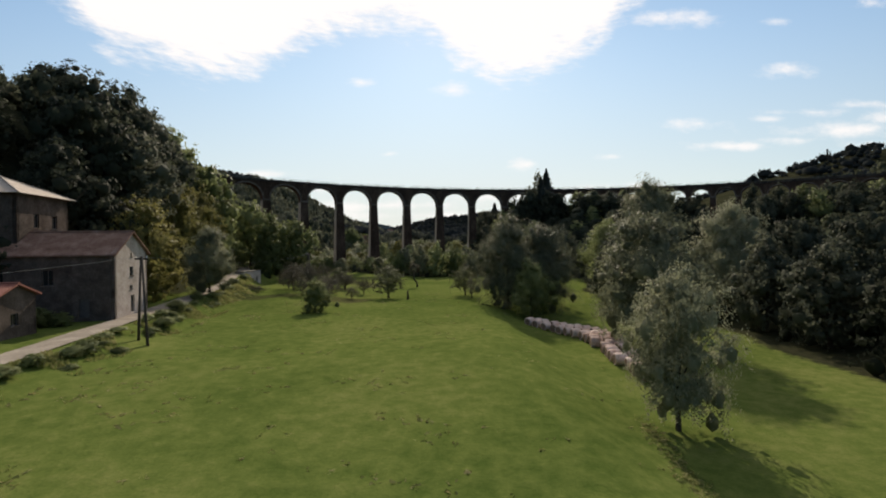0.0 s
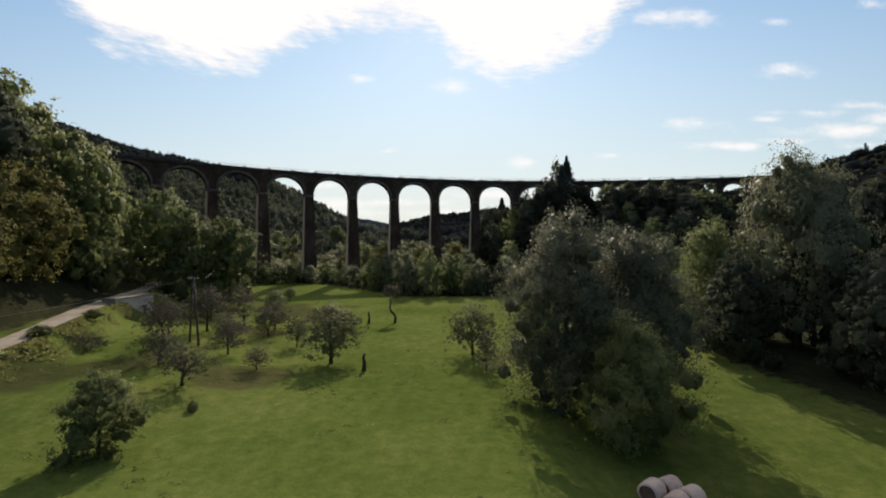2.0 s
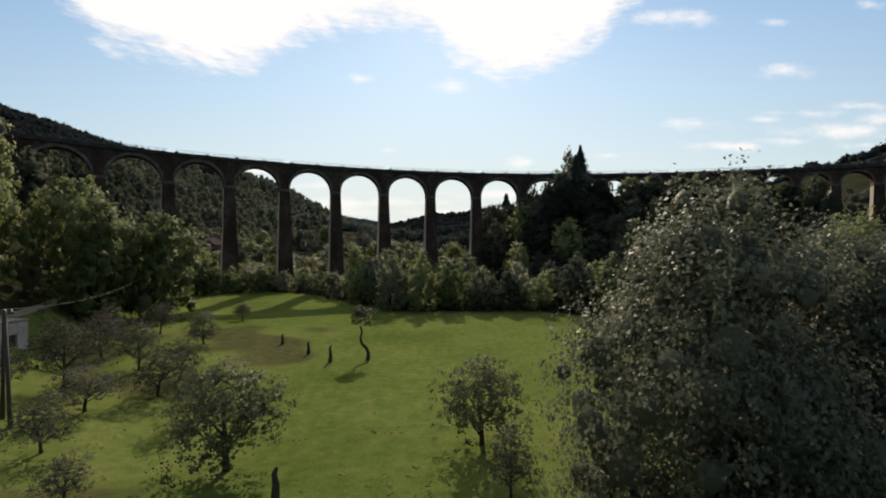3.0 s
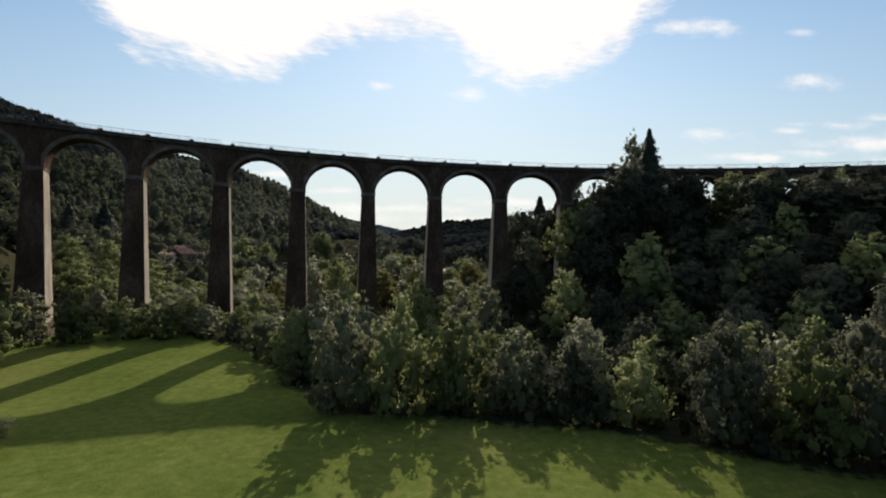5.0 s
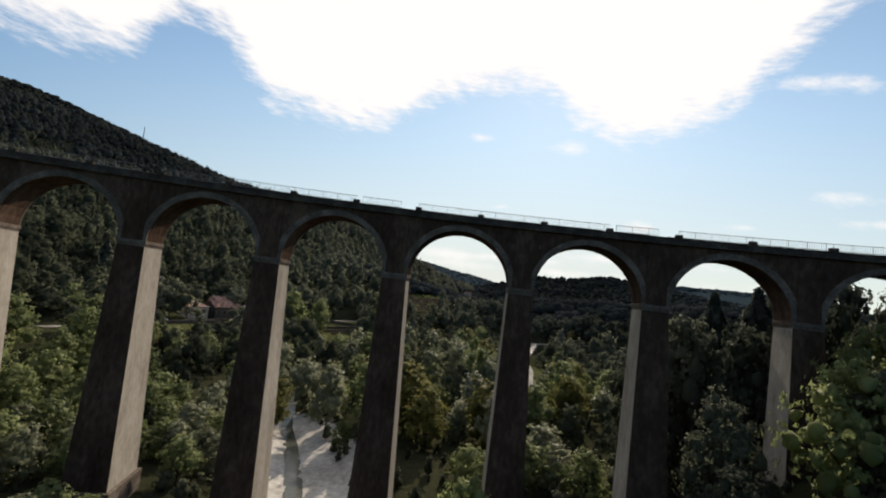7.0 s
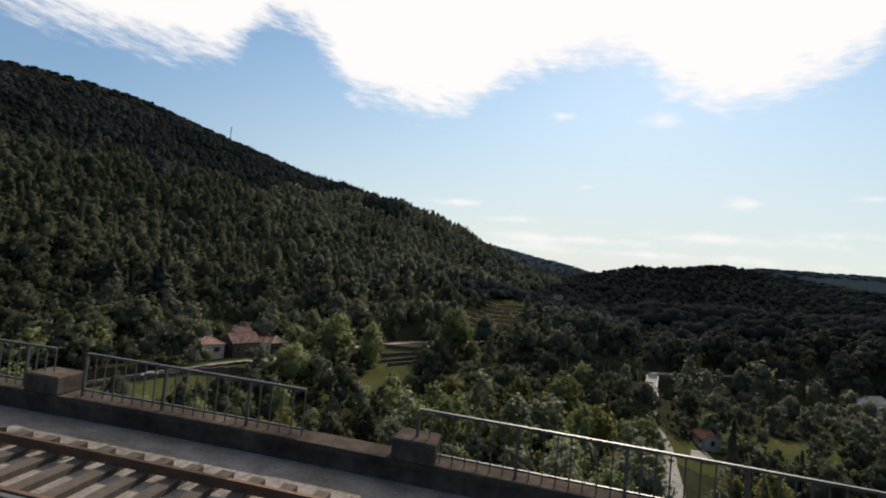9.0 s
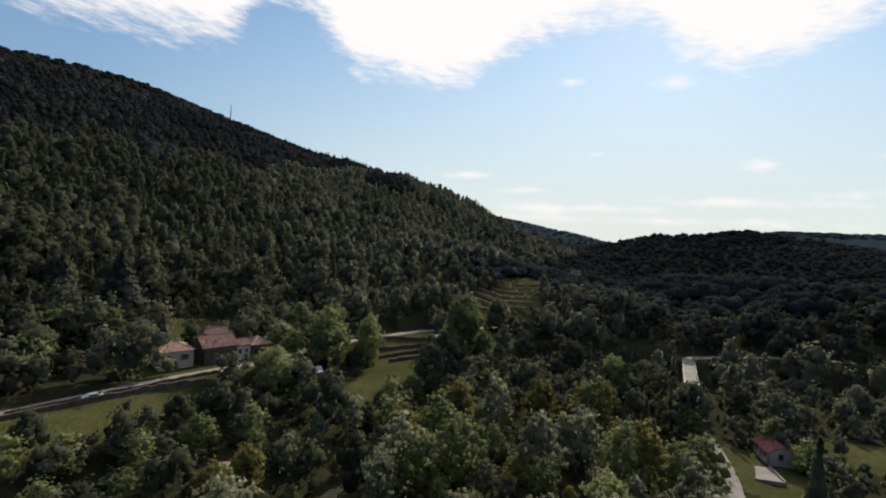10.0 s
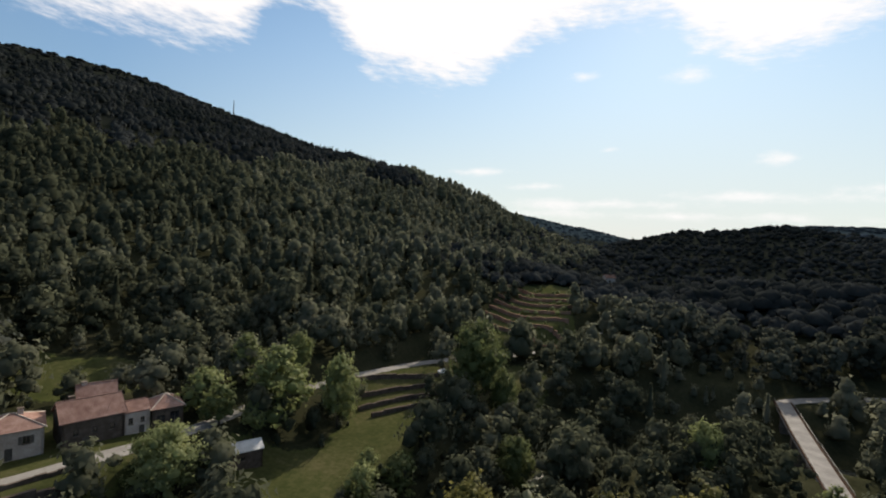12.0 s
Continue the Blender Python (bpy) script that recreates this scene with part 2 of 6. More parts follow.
LEAF_YELLOW = material("yellowing_leaves", [(0.090, 0.092, 0.031), (0.163, 0.158, 0.050), (0.252, 0.230, 0.090)], 0.1, 0.8, 0.65, 0.0, island=0.18, object_var=0.20, spec=0.10, translucent=0.52)
NEEDLE = material("conifer_needles", [(0.030, 0.037, 0.030), (0.052, 0.062, 0.051), (0.085, 0.096, 0.078)], 0.1, 0.8, 0.7, 0.0, island=0.25, object_var=0.20, spec=0.1, translucent=0.35)
TWIG = material("bare_twigs", [(0.048, 0.048, 0.034), (0.092, 0.088, 0.064), (0.144, 0.130, 0.106)], 0.1, 0.8, 0.8, 0.0, island=0.3, object_var=0.2, spec=0.05, translucent=0.25)
WOODS = material("far_woods", [(0.049, 0.057, 0.038), (0.090, 0.100, 0.066), (0.155, 0.161, 0.116)], 0.02, 0.3, 0.9, 0.0, island=0.04, spec=0.0, translucent=0.54, tint=0.24)
# darker forest, with haze and skylight put in as a blue-grey cast
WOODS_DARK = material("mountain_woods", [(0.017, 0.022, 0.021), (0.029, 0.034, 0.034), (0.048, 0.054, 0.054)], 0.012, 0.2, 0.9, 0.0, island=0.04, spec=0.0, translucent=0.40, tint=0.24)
# valley woods darkened: the north slope's shade is in the colour
WOODS_SPUR = material("spur_shade_woods", [(0.030, 0.034, 0.026), (0.053, 0.059, 0.046), (0.092, 0.099, 0.076)], 0.02, 0.3, 0.9, 0.0, island=0.04, spec=0.0, translucent=0.40, tint=0.34)
# blue distance haze is mixed into these forest colours
WOODS_FAR = material("haze_tinted_far_woods", [(0.034, 0.052, 0.066), (0.053, 0.073, 0.092), (0.076, 0.101, 0.127)], 0.012, 0.2, 0.9, 0.0, island=0.05, spec=0.0, translucent=0.34, tint=0.34)
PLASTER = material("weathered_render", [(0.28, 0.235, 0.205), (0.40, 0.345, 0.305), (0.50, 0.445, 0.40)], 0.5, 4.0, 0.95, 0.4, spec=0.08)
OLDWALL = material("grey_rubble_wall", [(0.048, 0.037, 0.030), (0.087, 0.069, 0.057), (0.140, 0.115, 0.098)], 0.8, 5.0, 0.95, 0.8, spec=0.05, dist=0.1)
TILE = material("clay_roof_tiles", [(0.12, 0.070, 0.054), (0.20, 0.122, 0.094), (0.30, 0.205, 0.165)], 0.7, 6.0, 1.0, 0.4, spec=0.0)
TILE_PINK = material("faded_roof_tiles", [(0.165, 0.097, 0.078), (0.247, 0.155, 0.128), (0.330, 0.230, 0.198)], 0.7, 6.0, 1.0, 0.4, spec=0.0)
TILE_PALE = material("lichened_roof_tiles", [(0.24, 0.20, 0.165), (0.36, 0.31, 0.26), (0.46, 0.41, 0.36)], 0.7, 6.0, 0.9, 0.4, spec=0.2)
REDTILE = material("red_roof_tiles", [(0.187, 0.066, 0.051), (0.259, 0.101, 0.076), (0.324, 0.148, 0.111)], 0.7, 6.0, 0.8, 0.4, spec=0.2)
SHEET = material("corrugated_sheet", [(0.42, 0.42, 0.40), (0.56, 0.56, 0.54), (0.66, 0.66, 0.64)], 0.6, 4.0, 0.5, 0.2, spec=0.4)
SHUTTER = material("grey_shutter", [(0.06, 0.055, 0.05), (0.11, 0.10, 0.09)], 2.0, 9.0, 0.8, 0.2)
GLASS = material("window_glass", [(0.012, 0.014, 0.016), (0.02, 0.022, 0.025)], 0.5, 2.0, 0.12, 0.0, spec=0.6)
HAY = material("wrapped_hay", [(0.36, 0.25, 0.205), (0.50, 0.37, 0.315), (0.60, 0.48, 0.42)], 1.4, 9.0, 0.8, 0.5, object_var=0.25, spec=0.12)
HAYEND = material("hay_straw_end", [(0.10, 0.068, 0.050), (0.17, 0.118, 0.088), (0.25, 0.18, 0.14)], 3.0, 16.0, 1.0, 0.8, object_var=0.2, spec=0.0)
POLE = material("weathered_pole", [(0.045, 0.036, 0.030), (0.085, 0.070, 0.058)], 1.0, 8.0, 0.9, 0.4, stretch=(1, 1, 0.2))
WIRE = material("wire", [(0.16, 0.16, 0.16), (0.25, 0.25, 0.25)], 1.0, 5.0, 0.6, 0.0, metal=0.5)
WHITE = material("white_paint", [(0.62, 0.62, 0.61), (0.78, 0.78, 0.77)], 0.8, 5.0, 0.45, 0.05, spec=0.5)
RUBBER = material("rubber", [(0.015, 0.015, 0.015), (0.03, 0.03, 0.03)], 2.0, 9.0, 0.8, 0.1)
SOIL = material("red_soil_wall", [(0.130, 0.072, 0.048), (0.221, 0.126, 0.086), (0.325, 0.204, 0.144)], 0.5, 3.0, 0.95, 0.7, spec=0.1, dist=0.15)

# ---- mesh helpers ----


def to_mesh(name, verts, faces, mats, index=None, smooth=False, attrs=None, normals=None):
    """A mesh from arrays; faces is an (n, k) array."""
    v, f = np.asarray(verts, dtype=np.float32), np.asarray(faces, dtype=np.int32)
    me = bpy.data.meshes.new(name)
    me.vertices.add(len(v))
    me.vertices.foreach_set("co", v.ravel())
    k = f.shape[1]
    me.loops.add(len(f) * k)
    me.loops.foreach_set("vertex_index", f.ravel())
    me.polygons.add(len(f))
    me.polygons.foreach_set("loop_start", np.arange(0, len(f) * k, k, dtype=np.int32))
    for m in mats if isinstance(mats, (list, tuple)) else [mats]:
        me.materials.append(m)
    if index is not None:
        me.polygons.foreach_set("material_index", np.asarray(index, dtype=np.int32))
    me.polygons.foreach_set("use_smooth", np.full(len(f), smooth))
    me.update(calc_edges=True)
    for key, value in (attrs or {}).items():
        me.attributes.new(key, "FLOAT", "POINT").data.foreach_set("value", np.asarray(value, dtype=np.float32))
    if normals is not None:
        me.normals_split_custom_set_from_vertices(np.asarray(normals, dtype=np.float32).tolist())
    return me


def part(name, me, parent=None, label="", loc=None):
    ob = new(name, me)
    if parent is not None:
        ob.parent = parent
    if loc is not None:
        ob.matrix_basis = loc
    return tagged(ob, label)


def thing(name, label, category, at=None, group="", kind=""):
    ob = new(name)
    ob.empty_display_size = 0.5
    if at is not None:
        ob.matrix_basis = at
    return tagged(ob, label, category, group, kind)


class Solid:
    """Collects boxes, tubes and sheets into one mesh."""

    def __init__(self):
        self.v, self.f = [], []

    def add(self, verts, faces):
        o = len(self.v)
        self.v += [tuple(p) for p in verts]
        self.f += [tuple(i + o for i in q) for q in faces]
        return self

    def box(self, x0, y0, z0, x1, y1, z1, m=None, inset=0.0):
        i = inset
        p = [Vector(q) for q in ((x0, y0, z0), (x1, y0, z0), (x1, y1, z0), (x0, y1, z0), (x0 + i, y0 + i, z1), (x1 - i, y0 + i, z1), (x1 - i, y1 - i, z1), (x0 + i, y1 - i, z1))]
        if m is not None:
            p = [m @ q for q in p]
        return self.add(p, [(3, 2, 1, 0), (4, 5, 6, 7), (0, 1, 5, 4), (1, 2, 6, 5), (2, 3, 7, 6), (3, 0, 4, 7)])

    def tube(self, pts, radii, sides=6, cap=True):
        pts = [Vector(p) for p in pts]
        o, rings = len(self.v), []
        for i, p in enumerate(pts):
            d = (pts[min(i + 1, len(pts) - 1)] - pts[max(i - 1, 0)]).normalized()
            a = d.orthogonal().normalized() if abs(d.z) < 0.9 else (Vector((1, 0, 0)) - d * d.x).normalized()
            b = d.cross(a)
            for s in range(sides):
                w = 2 * math.pi * s / sides
                self.v.append(tuple(p + (a * math.cos(w) + b * math.sin(w)) * radii[i]))
        for i in range(len(pts) - 1):
            for s in range(sides):
                t = (s + 1) % sides
                self.f.append((o + i * sides + s, o + i * sides + t, o + (i + 1) * sides + t, o + (i + 1) * sides + s))
        if cap:
            self.f.append(tuple(o + s for s in range(sides))[::-1])
            self.f.append(tuple(o + (len(pts) - 1) * sides + s for s in range(sides)))
        return self

    def mesh(self, name, mats, smooth=False, bevel=0.0):
        me = bpy.data.meshes.new(name)
        me.from_pydata(self.v, [], self.f)
        for m in mats if isinstance(mats, (list, tuple)) else [mats]:
            me.materials.append(m)
        if bevel:
            bm = bmesh.new()
            bm.from_mesh(me)
            bmesh.ops.bevel(bm, geom=bm.edges[:], offset=bevel, segments=1, affect="EDGES", clamp_overlap=True)
            bm.to_mesh(me)
            bm.free()
        if smooth:
            me.polygons.foreach_set("use_smooth", np.ones(len(me.polygons), dtype=bool))
        me.update()
        return me


# ---- the lie of the land ----
RIVER = np.array([(120, 40), (100, 110), (72, 160), (42, 185), (14, 198), (-12, 213), (-27, 236), (-42, 262), (-60, 290), (-76, 330), (-74, 375), (-56, 428), (-20, 452), (40, 462), (110, 480)], dtype=float)
RIDGES = [  # two ends with heights, fall per metre
    ((-1350, 794, 419), (-1223, 840, 400), 0.36), ((-1223, 840, 400), (-1126, 878, 357), 0.36), ((-1126, 878, 357), (-1065, 945, 329), 0.36), ((-1065, 945, 329), (-990, 1085, 301), 0.36), ((-990, 1085, 301), (-598, 943, 182), 0.36), ((-598, 943, 182), (-356, 774, 123), 0.52), ((-215, 590, 42), (-100, 590, 16), 0.20),
    ((-356, 774, 123), (-305, 900, 103), 0.58), ((-305, 900, 103), (-330, 1040, 45), 0.58), ((-305, 900, 103), (-250, 922, 68), 0.62), ((-250, 922, 68), (-216, 955, 20), 0.62), ((-356, 774, 123), (-215, 590, 42), 0.56),
    ((373, 532, 58), (445, 477, 92), 0.34), ((445, 477, 92), (640, 370, 140), 0.34),
    ((-30, 575, -4), (30, 560, 6), 0.42), ((30, 560, 6), (110, 552, 9), 0.42), ((110, 552, 9), (230, 540, 8), 0.42),
    ((-40, 640, 4), (10, 632, 16), 0.33), ((10, 632, 16), (70, 600, 19), 0.33), ((70, 600, 19), (220, 570, 27), 0.33), ((220, 570, 27), (420, 640, 50), 0.33),
    ((0, 1150, 66), (120, 1190, 84), 0.28), ((120, 1190, 84), (380, 1260, 60), 0.28),
    ((-620, 1950, 160), (-330, 2060, 105), 0.25), ((-330, 2060, 105), (-150, 2150, 65), 0.22),
    ((380, 2150, 138), (900, 2150, 140), 0.25), ((-280, -150, 90), (-340, 150, 100), 0.7), ((420, -300, 90), (500, 250, 110), 0.35), ((-500, -900, 160), (600, -950, 150), 0.25),
]
LEFT_Y = [-300, 0, 30, 50, 90, 127, 145, 180, 230, 262, 300, 350, 400, 440, 490, 600, 900]
LEFT_X = [-34, -31, -31, -32, -41, -50, -56, -63, -88, -98, -101, -110, -110, -104, -86, -72, -60]


def ramp(a, b, x):
    t = np.clip((x - a) / (b - a), 0, 1)
    return t * t * (3 - 2 * t)


def off_line(x, y, pts):
    """Distance from a broken line."""
    best = np.full(np.shape(x), 1e9)
    for (ax, ay), (bx, by) in zip(pts[:-1], pts[1:]):
        lx, ly = bx - ax, by - ay
        t = np.clip(((x - ax) * lx + (y - ay) * ly) / (lx * lx + ly * ly), 0, 1)
        best = np.minimum(best, np.hypot(x - ax - t * lx, y - ay - t * ly))
    return best


def ripple(x, y, s):
    return np.sin(x / s + 1.7 * np.sin(y / s * 0.7)) * np.cos(y / s * 1.13 + 1.3 * np.sin(x / s * 0.6 + 1))


def rough_height(x, y):
    x, y = np.asarray(x, dtype=float), np.asarray(y, dtype=float)
    z = -10.7 - 1.8 * ramp(15, 130, y) + 1.0 * ramp(300, 420, y) + 0.25 * ripple(x, y, 11.0)
    z = z - 2.7 * ramp(6.0, 16.0, x) * ramp(-5, 24, y) * (1 - ramp(70, 112, y))
    side = ramp(74, 88, y) * (1 - ramp(135, 170, y))
    z = z + side * (1.0 * ramp(-17, -25, x) + 0.5 * ramp(-26, -34, x) + 0.5 * ramp(-36, -48, x) - 1.2 * ramp(-44, -48, x) * ramp(110, 119, y) * (1 - ramp(133, 140, y)))
    d = np.interp(y, LEFT_Y, LEFT_X) - x
    back = np.where(y < 72, 33, 9 + 9 * ramp(95, 72, y))
    near = np.where(y < 85, 1.3, 1.9) * ramp(0, 5, d) + 0.03 * np.clip(d, 0, 20) + 1.1 * np.clip(d - back, 0, 30) + 0.42 * np.clip(d - back - 30, 0, 140)
    far = 9.0 * ramp(0, 20, d) + 0.30 * np.clip(d - 46, 0, 200)
    w = ramp(215, 285, y)
    z = z + near * (1 - w) + far * w
    e = x - np.interp(y, [-200, 40, 100, 160, 230, 300, 420, 700], [44, 44, 52, 92, 100, 85, 95, 120])
    z = z + 0.26 * np.clip(e, 0, 150) * (1 - 0.45 * ramp(270, 340, y))
    q = ((x - 70) / 44) ** 2 + ((y - 228) / 36) ** 2
    z = z + 32 * np.exp(-q ** 1.3)
    top = np.full(z.shape, -1e3)
    for (ax, ay, az), (bx, by, bz), fall in RIDGES:
        lx, ly = bx - ax, by - ay
        t = np.clip(((x - ax) * lx + (y - ay) * ly) / (lx * lx + ly * ly), 0, 1)
        r = np.hypot(x - ax - t * lx, y - ay - t * ly)
        top = np.maximum(top, az + t * (bz - az) - fall * np.sqrt(r * r + 900) + fall * 30)
    hi = np.maximum(z, top)
    z = hi + 3.0 * np.exp(-np.abs(z - top) / 8.0) * (top > -60)
    z = z + 2.2 * ripple(x + 40, y, 47.0) * ramp(30, 140, z + 12 + 0.1 * np.abs(x))
    rv = off_line(x, y, RIVER) + 1.2 * ripple(x, y, 5.0)
    z = np.minimum(z, -11.6 + 0.85 * np.clip(rv - 18, 0, 400))
    return np.where(rv < 18, np.minimum(z, -17.6 + 0.75 * ramp(1.2, 3.6, rv) + 5.4 * ramp(5.0, 18, rv) + 0.12 * ripple(x, y, 3.0)), z)


def smooth_line(pts, step=3.0):
    """A broken line rounded off into short steps."""
    p = [Vector((a, b, 0)) for a, b in pts]
    line = []
    for i in range(len(p) - 1):
        p0, p1, p2, p3 = p[max(i - 1, 0)], p[i], p[i + 1], p[min(i + 2, len(p) - 1)]
        n = max(2, int((p2 - p1).length / step))
        for j in range(n):
            t = j / n
            q = 0.5 * ((2 * p1) + (p2 - p0) * t + (2 * p0 - 5 * p1 + 4 * p2 - p3) * t * t + (3 * p1 - p0 - 3 * p2 + p3) * t ** 3)
            line.append((q.x, q.y))
    line.append((p[-1].x, p[-1].y))
    return np.array(line)


ROADS = {  # centre line and width
    "lane": ([(-30, -20), (-31.5, 10), (-33.5, 32), (-37, 52), (-41.5, 78), (-44.6, 96), (-49.0, 108), (-54.6, 124), (-60, 143), (-68, 160)], 3.1),
    "hill_road": ([(-142, 285), (-136, 303), (-129, 327), (-124, 348), (-122, 366), (-125, 395), (-117, 430), (-104, 455), (-80, 483), (-62, 520)], 4.2),
    "bridge_road": ([(-4, 325), (-2.5, 352), (-3.5, 380), (-6, 397), (-5.6, 420)], 4.2),
    "far_road": ([(-3, 480), (4, 487), (28, 500), (60, 505)], 4.2),
    "track": ([(-83, 298), (-87, 308), (-90, 316), (-97, 326)], 2.6),
}
ROAD_Z = {"lane": [-9.5, -9.6, -9.7, -9.7, -9.3, -8.6, -8.4, -7.8, -7.5, -7.5], "hill_road": [-4.4, -3.9, -2.4, -2.2, -3.0, -4.5, -4.8, -4.8, -4.2, 0.0], "bridge_road": [-11.6, -11.2, -10.2, -9.2, -8.3], "far_road": [-8.0, -8.0, -7.0, -5.0]}
ROAD_LINES = {}
for key, (pts, w) in ROADS.items():
    ln = smooth_line(pts)
    if key in ROAD_Z:
        along = np.concatenate([[0], np.cumsum(np.hypot(*np.diff(ln, axis=0).T))])
        stop = [along[np.argmin(np.hypot(ln[:, 0] - a, ln[:, 1] - b))] for a, b in pts]
        lz = np.interp(along, stop, ROAD_Z[key])
    else:
        lz = rough_height(ln[:, 0], ln[:, 1])
    lz = np.convolve(np.pad(lz, 4, mode="edge"), np.ones(9) / 9, "valid")
    ROAD_LINES[key] = (ln, lz, w)


def height(x, y):
    """The land with the roads bedded into it."""
    x, y = np.asarray(x, dtype=float), np.asarray(y, dtype=float)
    z = rough_height(x, y)
    for ln, lz, w in ROAD_LINES.values():
        near = (x > ln[:, 0].min() - 14) & (x < ln[:, 0].max() + 14) & (y > ln[:, 1].min() - 14) & (y < ln[:, 1].max() + 14)
        if not near.any():
            continue
        xs, ys = x[near], y[near]
        best, bz = np.full(xs.shape, 1e9), np.zeros(xs.shape)
        for i in range(len(ln) - 1):
            (ax, ay), (bx, by) = ln[i], ln[i + 1]
            lx, ly = bx - ax, by - ay
            t = np.clip(((xs - ax) * lx + (ys - ay) * ly) / (lx * lx + ly * ly), 0, 1)
            r = np.hypot(xs - ax - t * lx, ys - ay - t * ly)
            bz = np.where(r < best, lz[i] + t * (lz[i + 1] - lz[i]), bz)
            best = np.minimum(best, r)
        k = 1 - ramp(w / 2 + 1.0, w / 2 + (7.0 if w > 3.5 else 4.6), best)
        z[near] = z[near] * (1 - k) + (bz - 0.05) * k
    return z


def ground(x, y):
    return float(height(np.array([x]), np.array([y]))[0])



def off_roads(x, y):
    best = np.full(np.shape(x), 1e9)
    for pts, w in ROADS.values():
        best = np.minimum(best, off_line(x, y, pts) - w / 2)
    return best


CLEARINGS = [(-166, 361, 11, 8), (-110, 373, 8, 8), (-110, 418, 13, 13), (-99, 378, 13, 8), (-100, 405, 12, 7), (-20, 374, 11, 13), (35, 402, 14, 10), (-123, 316, 9, 28), (-102, 368, 7, 7), (-160, 372, 10, 9), (-92, 480, 9, 8), (-90, 505, 18, 25), (-91, 545, 16, 22), (-133, 352, 16, 17), (5, 378, 9, 12), (-97, 393, 10, 11), (-98, 366, 11, 9), (-78, 447, 9, 11), (-106, 432, 11, 10), (-92, 446, 7, 9)]


def open_land(x, y):
    """Where no wood grows: the meadow, fields and clearings."""
    d = np.interp(y, LEFT_Y, LEFT_X) - x
    right = np.interp(y, [-200, 30, 60, 80, 100, 116, 130, 150, 225], [38, 38, 40, 42, 36, 34, 40, 44, 44])
    edge = np.interp(x, [-60, -33, -18, -9, 5, 14, 23, 32, 43], [222, 205, 184, 173, 173, 172, 169, 164, 161])
    m = (d < 6) & (x < right) & (y < edge)
    m |= (d < 24) & (d > -2) & (y < 84) & (y > 20)
    for cx, cy, rx, ry in CLEARINGS:
        m |= ((x - cx) / rx) ** 2 + ((y - cy) / ry) ** 2 < 1
    return m


def axis(lo, hi, inner_lo, inner_hi, step, grow):
    a = list(np.arange(inner_lo, inner_hi + step, step))
    s = step
    while a[-1] < hi:
        s = min(s * grow, 55)
        a.append(a[-1] + s)
    s = step
    while a[0] > lo:
        s = min(s * grow, 55)
        a.insert(0, a[0] - s)
    return np.array(a)


gx, gy = axis(-3200, 3200, -140, 110, 2.4, 1.07), axis(-2200, 4300, 0, 500, 2.4, 1.07)
GX, GY = np.meshgrid(gx, gy)
GZ = height(GX, GY)
gi = np.arange(GX.size).reshape(GX.shape)
gf = np.stack([gi[:-1, :-1], gi[:-1, 1:], gi[1:, 1:], gi[1:, :-1]], -1).reshape(-1, 4)


def soften(a, times):
    for _ in range(times):
        b = np.pad(a, 1, mode="edge")
        a = (b[1:-1, 1:-1] * 2 + b[:-2, 1:-1] + b[2:, 1:-1] + b[1:-1, :-2] + b[1:-1, 2:]) / 6
    return a


def on_sheet(x, y):
    """Height of the ground sheet between its grid points."""
    i = np.clip(np.searchsorted(gx, x) - 1, 0, len(gx) - 2)
    j = np.clip(np.searchsorted(gy, y) - 1, 0, len(gy) - 2)
    u, v = (x - gx[i]) / (gx[i + 1] - gx[i]), (y - gy[j]) / (gy[j + 1] - gy[j])
    return (GZ[j, i] * (1 - u) + GZ[j, i + 1] * u) * (1 - v) + (GZ[j + 1, i] * (1 - u) + GZ[j + 1, i + 1] * u) * v


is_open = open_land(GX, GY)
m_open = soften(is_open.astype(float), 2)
rough = (GX < -13) & (GY > 86) & (GY < 152) & (ripple(GX, GY, 3.3) + 0.7 * ripple(GX + 5, GY, 7.0) > 0.25)
m_dry = soften((is_open & ((GY > 250) | rough)).astype(float), 2)
m_gravel = ramp(8.6, 5.4, off_line(GX, GY, RIVER) - 6.0 * np.exp(-((GX + 38) ** 2 + (GY - 258) ** 2) / 700)) * ramp(205, 226, GY) * (1 - ramp(284, 300, GY))
# farther than this the ground takes on a painted haze blue
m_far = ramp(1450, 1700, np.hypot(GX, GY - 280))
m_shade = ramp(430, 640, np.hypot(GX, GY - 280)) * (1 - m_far)


